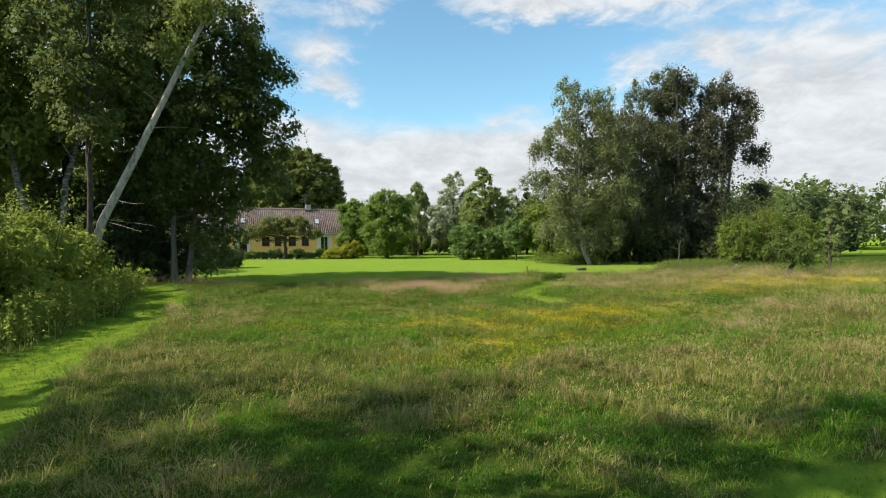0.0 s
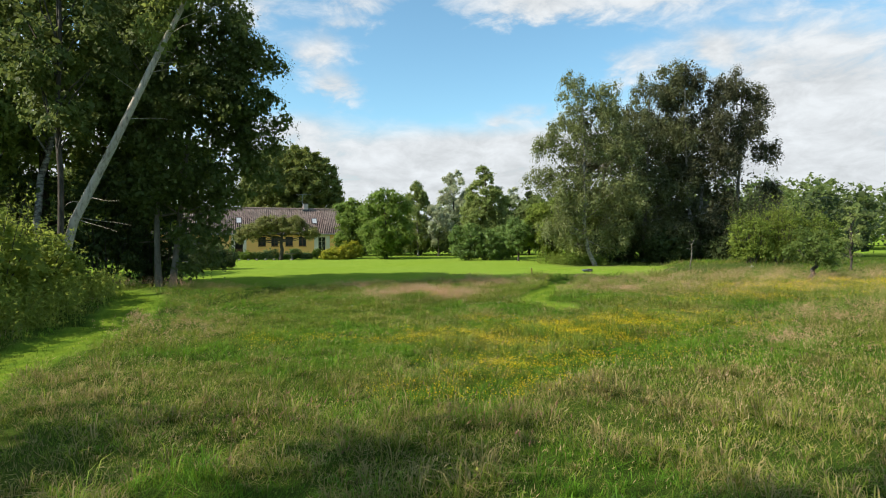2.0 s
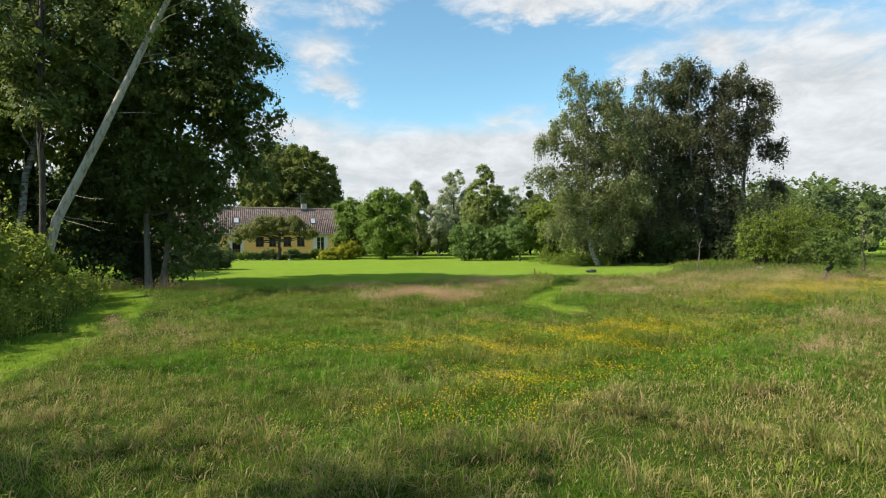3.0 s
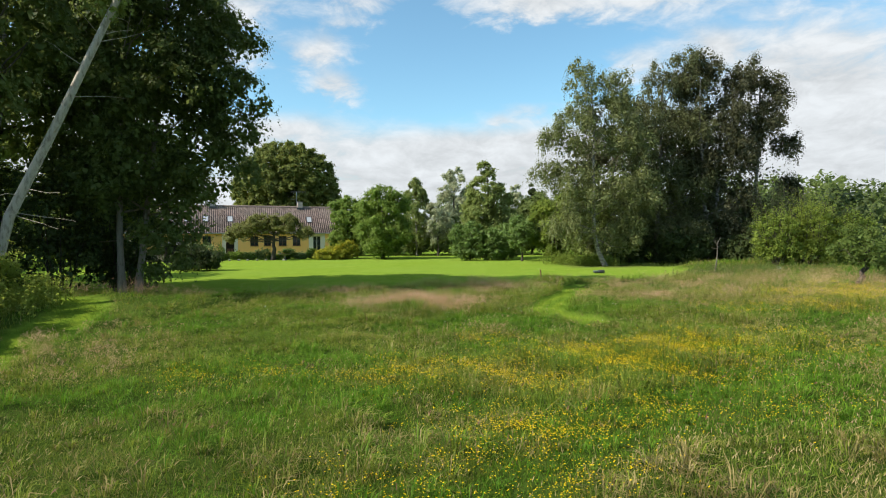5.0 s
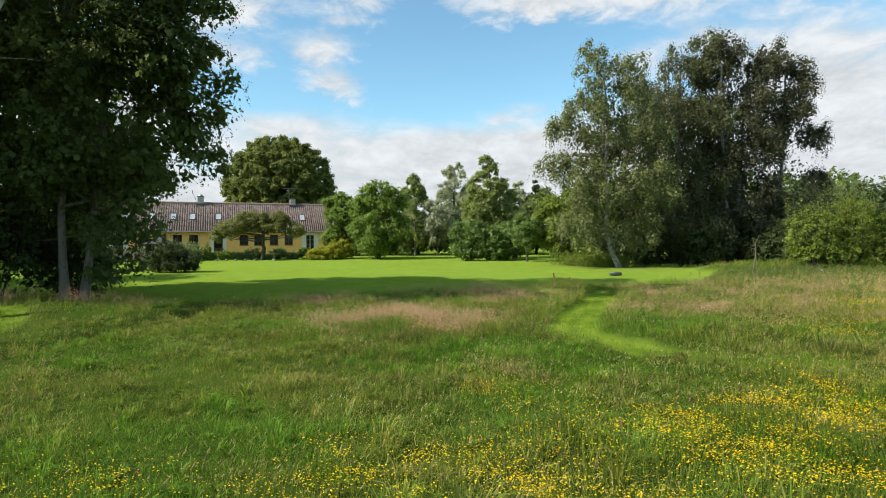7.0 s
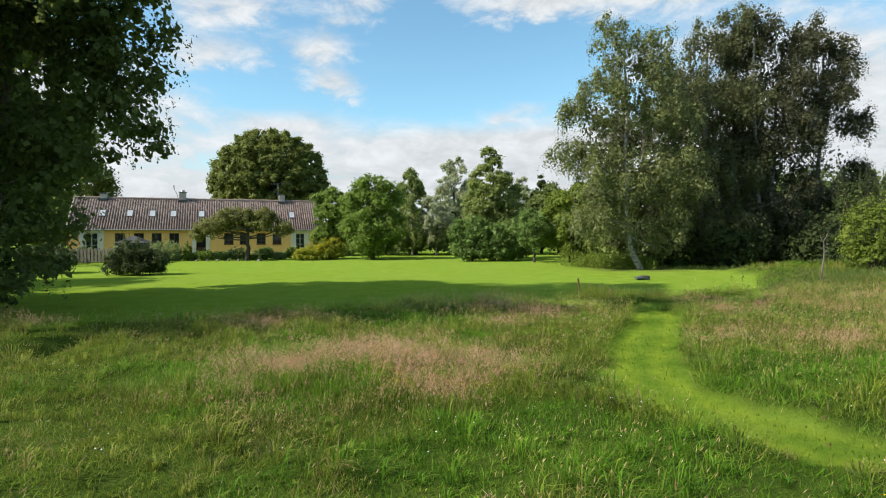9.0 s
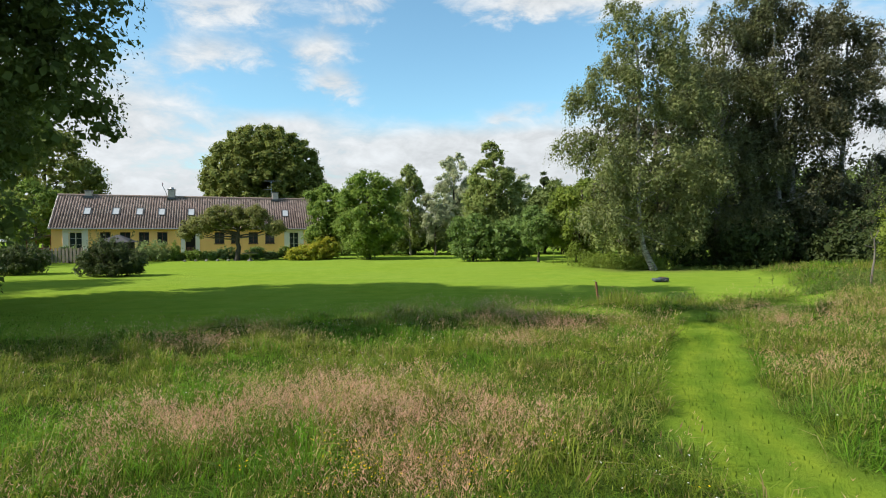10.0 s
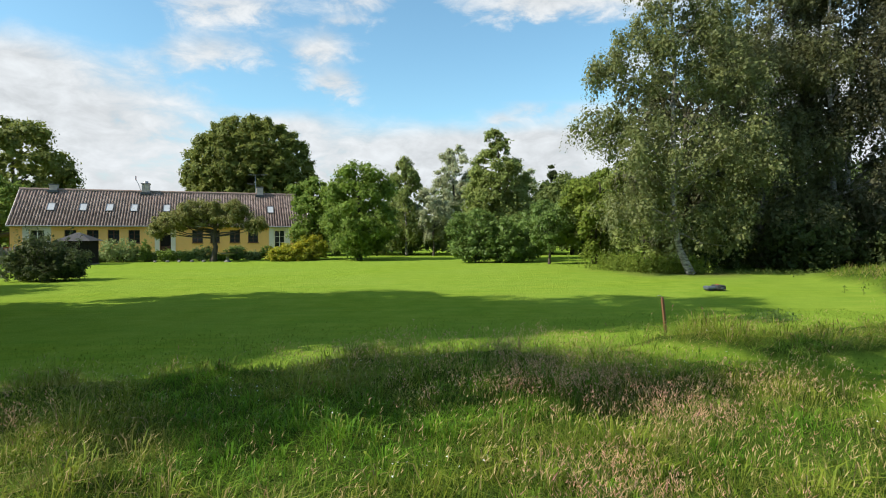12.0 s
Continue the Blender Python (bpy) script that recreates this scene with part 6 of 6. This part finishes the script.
for name, mat, keep, tall, head, thick, count, label in (
    ("dock_stalks", SEED_BROWN, lambda x, y: wild(x, y) * np.clip(blot(x, y, -1.75, 11.7, 0.35, 0.25) + 0.8 * blot(x, y, -1.6, 7.0, 0.9, 0.5) + 0.5 * blot(x, y, -2.7, 6.7, 0.5, 0.4) + 0.4 * blot(x, y, 3.6, 16.9, 0.4, 0.3) + 0.6 * blot(x, y, -2.2, 9.2, 0.5, 0.4) + 0.7 * blot(x, y, 5.2, 17.6, 0.5, 0.4) + 0.5 * blot(x, y, 0.6, 6.8, 0.5, 0.4) + 0.02, 0, 1), 0.30, 0.06, 0.006, 120000, "brown dock stalks gone to seed"),
    ("pink_grass", SEED_PINK, lambda x, y: pinkness(x, y) * wild(x, y), 0.37, 0.060, 0.0018, 1350000, "tall grass with pinkish seed heads"),
    ("seeding_grass", SEED_PALE, lambda x, y: wild(x, y) * np.clip(0.19 + 0.30 * waves(x, y, 17.0, 0.8) + 0.30 * waves(x, y, 18.0, 2.4) + 0.22 * blot(x, y, 3.2, 7.5, 2.4, 2.6) + 0.15 * blot(x, y, -4.0, 9.0, 3.0, 3.0) - 0.3 * blot(x, y, 3.5, 10.3, 2.5, 1.4) + 0.14 * step(x, 3, 10) + 0.35 * blot(x, y, 1.8, 24.4, 3.0, 1.6) + 0.3 * blot(x, y, -3.2, 23.0, 2.0, 1.3) + 0.22 * blot(x, y, 0.0, 22.0, 5.0, 3.0) + 0.35 * blot(x, y, 6.4, 20.5, 2.4, 1.0) + 0.2 * pinkness(x, y), 0.015, 0.8) * (1 - 0.7 * lush(x, y)) * (1 - 0.85 * step(y, 25.5, 29.0)), 0.21, 0.044, 0.0029, 340000, "tall grass with pale straw-coloured seed heads"),
):
    x, y = scatter(rng, count, -18, 28, 3.6, 36, keep)
    tt = (tallness(x, y) * 0.7 + tall * 0.55) * rng.uniform(0.65, 1.2, len(x)) * (1 + 0.22 * waves(x, y, 6.0, 2.8))
    kind_of = plumes if name == "pink_grass" else seed_stalks
    S, SF, H, HF = kind_of(rng, x, y, tt, head, thick)
    ob = thing(name, 0, 0, 0, 0, label, "grass", kind="stuff")
    np_part("stalks", S, SF, STRAW, ob)
    np_part("seed_heads", H, HF, mat, ob)


def flower_mesh(rng, x, y, tall, size, petals):
    """Flat flower heads: a ring of petals on a stem."""
    n = len(x)
    z = height(x, y) + tall
    c = np.stack([x + rng.normal(0, 0.03, n), y + rng.normal(0, 0.03, n), z], 1)
    nrm = unit(rng.normal(0, 0.35, (n, 3)) + np.array([0, 0, 1.0]))
    e1 = unit(np.cross(nrm, np.array([[0.2, 0.97, 0.1]])))
    e2 = np.cross(nrm, e1)
    r = (size * rng.uniform(0.7, 1.3, n))[:, None]
    pts = [c - nrm * r * 0.25]
    for i in range(petals * 2):
        a = np.pi * i / petals
        k = 1.0 if i % 2 == 0 else 0.62
        pts.append(c + (e1 * np.cos(a) + e2 * np.sin(a)) * r * k)
    H = np.stack(pts, 1).reshape(-1, 3)
    m = petals * 2 + 1
    k = np.arange(n)[:, None] * m
    if petals == 2:
        return H, np.concatenate([k + np.array([[1, 2, 4]]), k + np.array([[2, 3, 4]])], 1).reshape(-1, 3)
    HF = np.concatenate([k + np.array([[0, 1 + i, 1 + (i + 1) % (petals * 2)]]) for i in range(petals * 2)], 1).reshape(-1, 3)
    return H, HF


def yellowness(x, y):
    p = 0.8 * blot(x, y, -2.85, 11.6, 0.75, 0.4) + 0.7 * blot(x, y, -0.85, 11.6, 0.55, 0.4) + 1.0 * blot(x, y, 1.2, 11.4, 1.5, 1.0) + 0.9 * blot(x, y, 3.2, 12.4, 1.8, 1.2)
    p += 0.9 * blot(x, y, 5.2, 13.4, 1.8, 0.9) + 0.7 * blot(x, y, -0.2, 8.1, 0.6, 0.6) + 0.6 * blot(x, y, 1.0, 8.8, 1.3, 0.9) + 0.6 * blot(x, y, 0.9, 14.0, 0.8, 0.6) + 0.7 * blot(x, y, 8.6, 17.5, 2.6, 1.4)
    p += 1.2 * blot(x, y, 13, 20.5, 4.5, 1.6) + 0.30 * blot(x, y, 0.2, 17.6, 1.2, 0.4) + 0.4 * blot(x, y, 2.0, 10.0, 2.2, 1.2) + 0.4 * blot(x, y, 3.0, 15.2, 0.7, 0.4)
    return np.clip(p, 0, 1)


# flowers stand in small dense companies, with single ones strewn between
cx, cy = scatter(rng, 36000, -6, 18, 4, 24, lambda x, y: yellowness(x, y) ** 2.0 * wild(x, y) * 0.36 * step(waves(x, y, 41.0, 2.2) + 0.5 * waves(x, y, 42.0, 5.0), -0.8, 0.4))
many = rng.integers(4, 34, len(cx))
own = np.repeat(np.arange(len(cx)), many)
far_r = rng.uniform(0.08, 0.36, len(cx))[own]
x, y = cx[own] + rng.normal(0, 1, len(own)) * far_r * 1.3, cy[own] + rng.normal(0, 1, len(own)) * far_r
sx, sy = scatter(rng, 30000, -6, 18, 4, 24, lambda x, y: yellowness(x, y) ** 1.5 * 0.22)
x, y = np.append(x, sx), np.append(y, sy)
ok = wild(x, y) > 0.5
x, y = x[ok], y[ok]
hx, hy = np.repeat(x, 5) + rng.normal(0, 0.045, len(x) * 5), np.repeat(y, 5) + rng.normal(0, 0.045, len(x) * 5)
tt = np.repeat(tallness(x, y) * rng.uniform(0.75, 1.1, len(x)) + 0.075, 5) + rng.normal(0, 0.025, len(hx))
H, HF = flower_mesh(rng, hx, hy, tt, 0.0070, 2)
flowers = thing("yellow_wildflowers", 0, 0, 0, 0, "bright yellow wildflowers in the meadow", "flowers", kind="stuff")
np_part("flower_heads", H, HF, PETAL_YELLOW, flowers)
V, F = spikes(rng, x, y, height(x, y), tallness(x, y) * 0.9 + 0.05, np.full(len(x), 0.007), rng.uniform(0.05, 0.2, len(x)))
np_part("flower_stems", V, F, BLADES, flowers)
x, y = scatter(rng, 16000, -5, 6, 16, 28, lambda x, y: wild(x, y) * np.clip(np.clip(waves(x, y, 23.0, 1.8) - 0.35, 0, 1) * 0.5 + 0.5 * blot(x, y, -0.6, 21.2, 0.8, 0.4) + 0.4 * blot(x, y, 2.0, 17.9, 0.8, 0.5), 0, 1))
H, HF = flower_mesh(rng, x, y, tallness(x, y) * 0.85, 0.007, 3)
tagged(np_part("white_wildflowers", H, HF, PETAL_WHITE), "tiny white wildflowers among the grass", "flowers", kind="stuff")

# ---- small things ----
mower = thing("robot_mower", 9.1, 37.5, 0.0, 184, "dark grey robot lawn mower on the lawn", "lawn mower")
bm = box(-0.30, -0.22, 0.07, 0.02, 0.22, 0.25, 0.05)
part("rear_cover", bm, MOWER_SHELL, mower)
bm = box(0.04, -0.19, 0.08, 0.33, 0.19, 0.21, 0.05)
part("front_cover", bm, MOWER_BLUE, mower)
part("chassis", box(-0.27, -0.17, 0.045, 0.30, 0.17, 0.069, 0.008), RUBBER, mower)
part("stop_button", box(-0.16, -0.05, 0.252, -0.06, 0.05, 0.268, 0.006), RED_PAINT, mower)
for sy in (-0.235, 0.195):
    V, F = tube([(-0.17, sy, 0.115), (-0.17, sy + 0.04, 0.115)], [0.115, 0.115], 18)
    wheel = np_part("wheel", V, F, RUBBER, mower, smooth=True)
    V, F = tube([(-0.17, sy - 0.004, 0.115), (-0.17, sy + 0.044, 0.115), (-0.17, sy + 0.046, 0.115)], [0.06, 0.06, 0.0], 12)
    np_part("hub", V, F, MOWER_SHELL, wheel, smooth=True)

mower.scale = (0.92, 0.92, 0.78)

post = thing("marker_post", 4.4, 29.4, 0.0, 20, "reddish weathered wooden post leaning in the grass", "post")
bm = box(-0.023, -0.02, -0.1, 0.023, 0.02, 0.72, 0.008)
bmesh.ops.transform(bm, matrix=Matrix.Rotation(radians(-7), 4, "Y"), verts=bm.verts)
part("stake", bm, RUST_WOOD, post)
V, F = tube([(-0.09, 0, 0.72), (-0.13, 0.0, 0.75), (-0.19, 0.02, 0.735)], [0.006, 0.006, 0.003], 5)
np_part("wire", V, F, METAL, post)

sapling = thing("bare_sapling", 12.7, 30.9, on_ground(12.7, 30.9) - 0.1, 0, "bare dead sapling with short crooked arms", "tree")
rng = np.random.default_rng(61)
V, F = tube(wander(rng, (0, 0, 0), (0.1, 0, 1.55), 6, 0.02), np.linspace(0.035, 0.018, 6), 6)
np_part("stem", V, F, BARK_MID, sapling)
for a, b in (((0.07, 0, 1.3), (-0.2, 0, 1.38)), ((0.08, 0, 1.36), (0.38, 0.05, 1.46)), ((0.09, 0, 1.5), (0.0, 0, 1.75)), ((0.1, 0, 1.54), (0.26, 0, 1.86))):
    V, F = tube(wander(rng, a, b, 4, 0.03), np.linspace(0.016, 0.006, 4), 5)
    np_part("twig", V, F, BARK_MID, sapling)


def boulder(name, x, y, r, label, mat, seed, squash=0.7):
    rng = np.random.default_rng(seed)
    bm = bmesh.new()
    bmesh.ops.create_icosphere(bm, subdivisions=3, radius=r)
    o = Vector(rng.uniform(-9, 9, 3))
    for q in bm.verts:
        q.co *= 1 + 0.35 * noise.noise(q.co / r * 0.9 + o) + 0.10 * noise.noise(q.co / r * 3 + o)
        q.co.z = q.co.z * squash + r * squash * 0.55
    ob = part(name, bm, mat)
    ob.matrix_world = pose(x, y, 0)
    return tagged(ob, label, "stone")


boulder("boulder", 18.1, 35.1, 0.3, "pale rounded boulder at the edge of the shrubs", PALE_STONE, 5, 0.9)
boulder("boulder", 24.0, 33.5, 0.26, "pale rounded stone in the rough grass", PALE_STONE, 6)
boulder("boulder", 13.6, 33.8, 0.25, "grey stone in the rough grass", STONE, 7)

# the stone bird bath before the apple tree
bath = thing("bird_bath", -16.4, 63.4, 0, 0, "grey stone bird bath at the edge of the bed", "bird bath")
V, F = tube([(0, 0, 0), (0, 0, 0.1), (0, 0, 0.12), (0, 0, 0.5), (0, 0, 0.55)], [0.25, 0.25, 0.13, 0.11, 0.2], 12)
np_part("pedestal", V, F, STONE, bath, smooth=True)
V, F = tube([(0, 0, 0.55), (0, 0, 0.62), (0, 0, 0.72), (0, 0, 0.72), (0, 0, 0.66)], [0.2, 0.55, 0.75, 0.68, 0.0], 20)
np_part("basin", V, F, STONE, bath, smooth=True)
for i in range(5):
    ob = boulder("edging_stone", -22.3 + i * 0.95, 63.9 + 0.1 * (i % 2), 0.14, "grey stone edging the flower bed", STONE, 20 + i, 0.75)
    ob["group"] = "edging stones of the bed"

# the dark garden hut with a felt pyramid roof
hut = thing("garden_hut", -26.4, 61.0, 0, 12, "small dark wooden garden hut with a grey pyramid roof", "hut")
for i in range(9):
    for side in range(4):
        m = pose(0, 0, 0, 0, 0, side * 90)
        part("board", box(-0.95 + i * 0.211, -0.97, 0.08, -0.95 + i * 0.211 + 0.205, -0.94, 1.75), DARK_WOOD, hut, m=m)
part("floor_slab", box(-1.0, -1.0, 0, 1.0, 1.0, 0.08), STONE, hut)
bm = bmesh.new()
bmesh.ops.create_cone(bm, cap_ends=True, segments=4, radius1=1.75, radius2=0.12, depth=0.62)
bmesh.ops.rotate(bm, verts=bm.verts, matrix=Matrix.Rotation(radians(45), 3, "Z"))
bmesh.ops.translate(bm, verts=bm.verts, vec=(0, 0, 2.06))
part("hut_roof", bm, FELT, hut)

# the grey picket fence beyond the lone bush
fence = thing("garden_fence", -37.0, 61.5, 0, 4, "weathered grey wooden garden fence", "fence")
for i in range(34):
    part("slat", box(i * 0.3, -0.012, 0.08, i * 0.3 + 0.20, 0.012, 1.25 + 0.05 * ((i * 7) % 3)), GREY_WOOD, fence)
for z in (0.4, 1.0):
    part("rail", box(-0.1, 0.014, z, 10.2, 0.06, z + 0.08), GREY_WOOD, fence)
for i in range(6):
    part("fence_post", box(i * 2.0, 0.062, 0, i * 2.0 + 0.1, 0.16, 1.3), GREY_WOOD, fence)
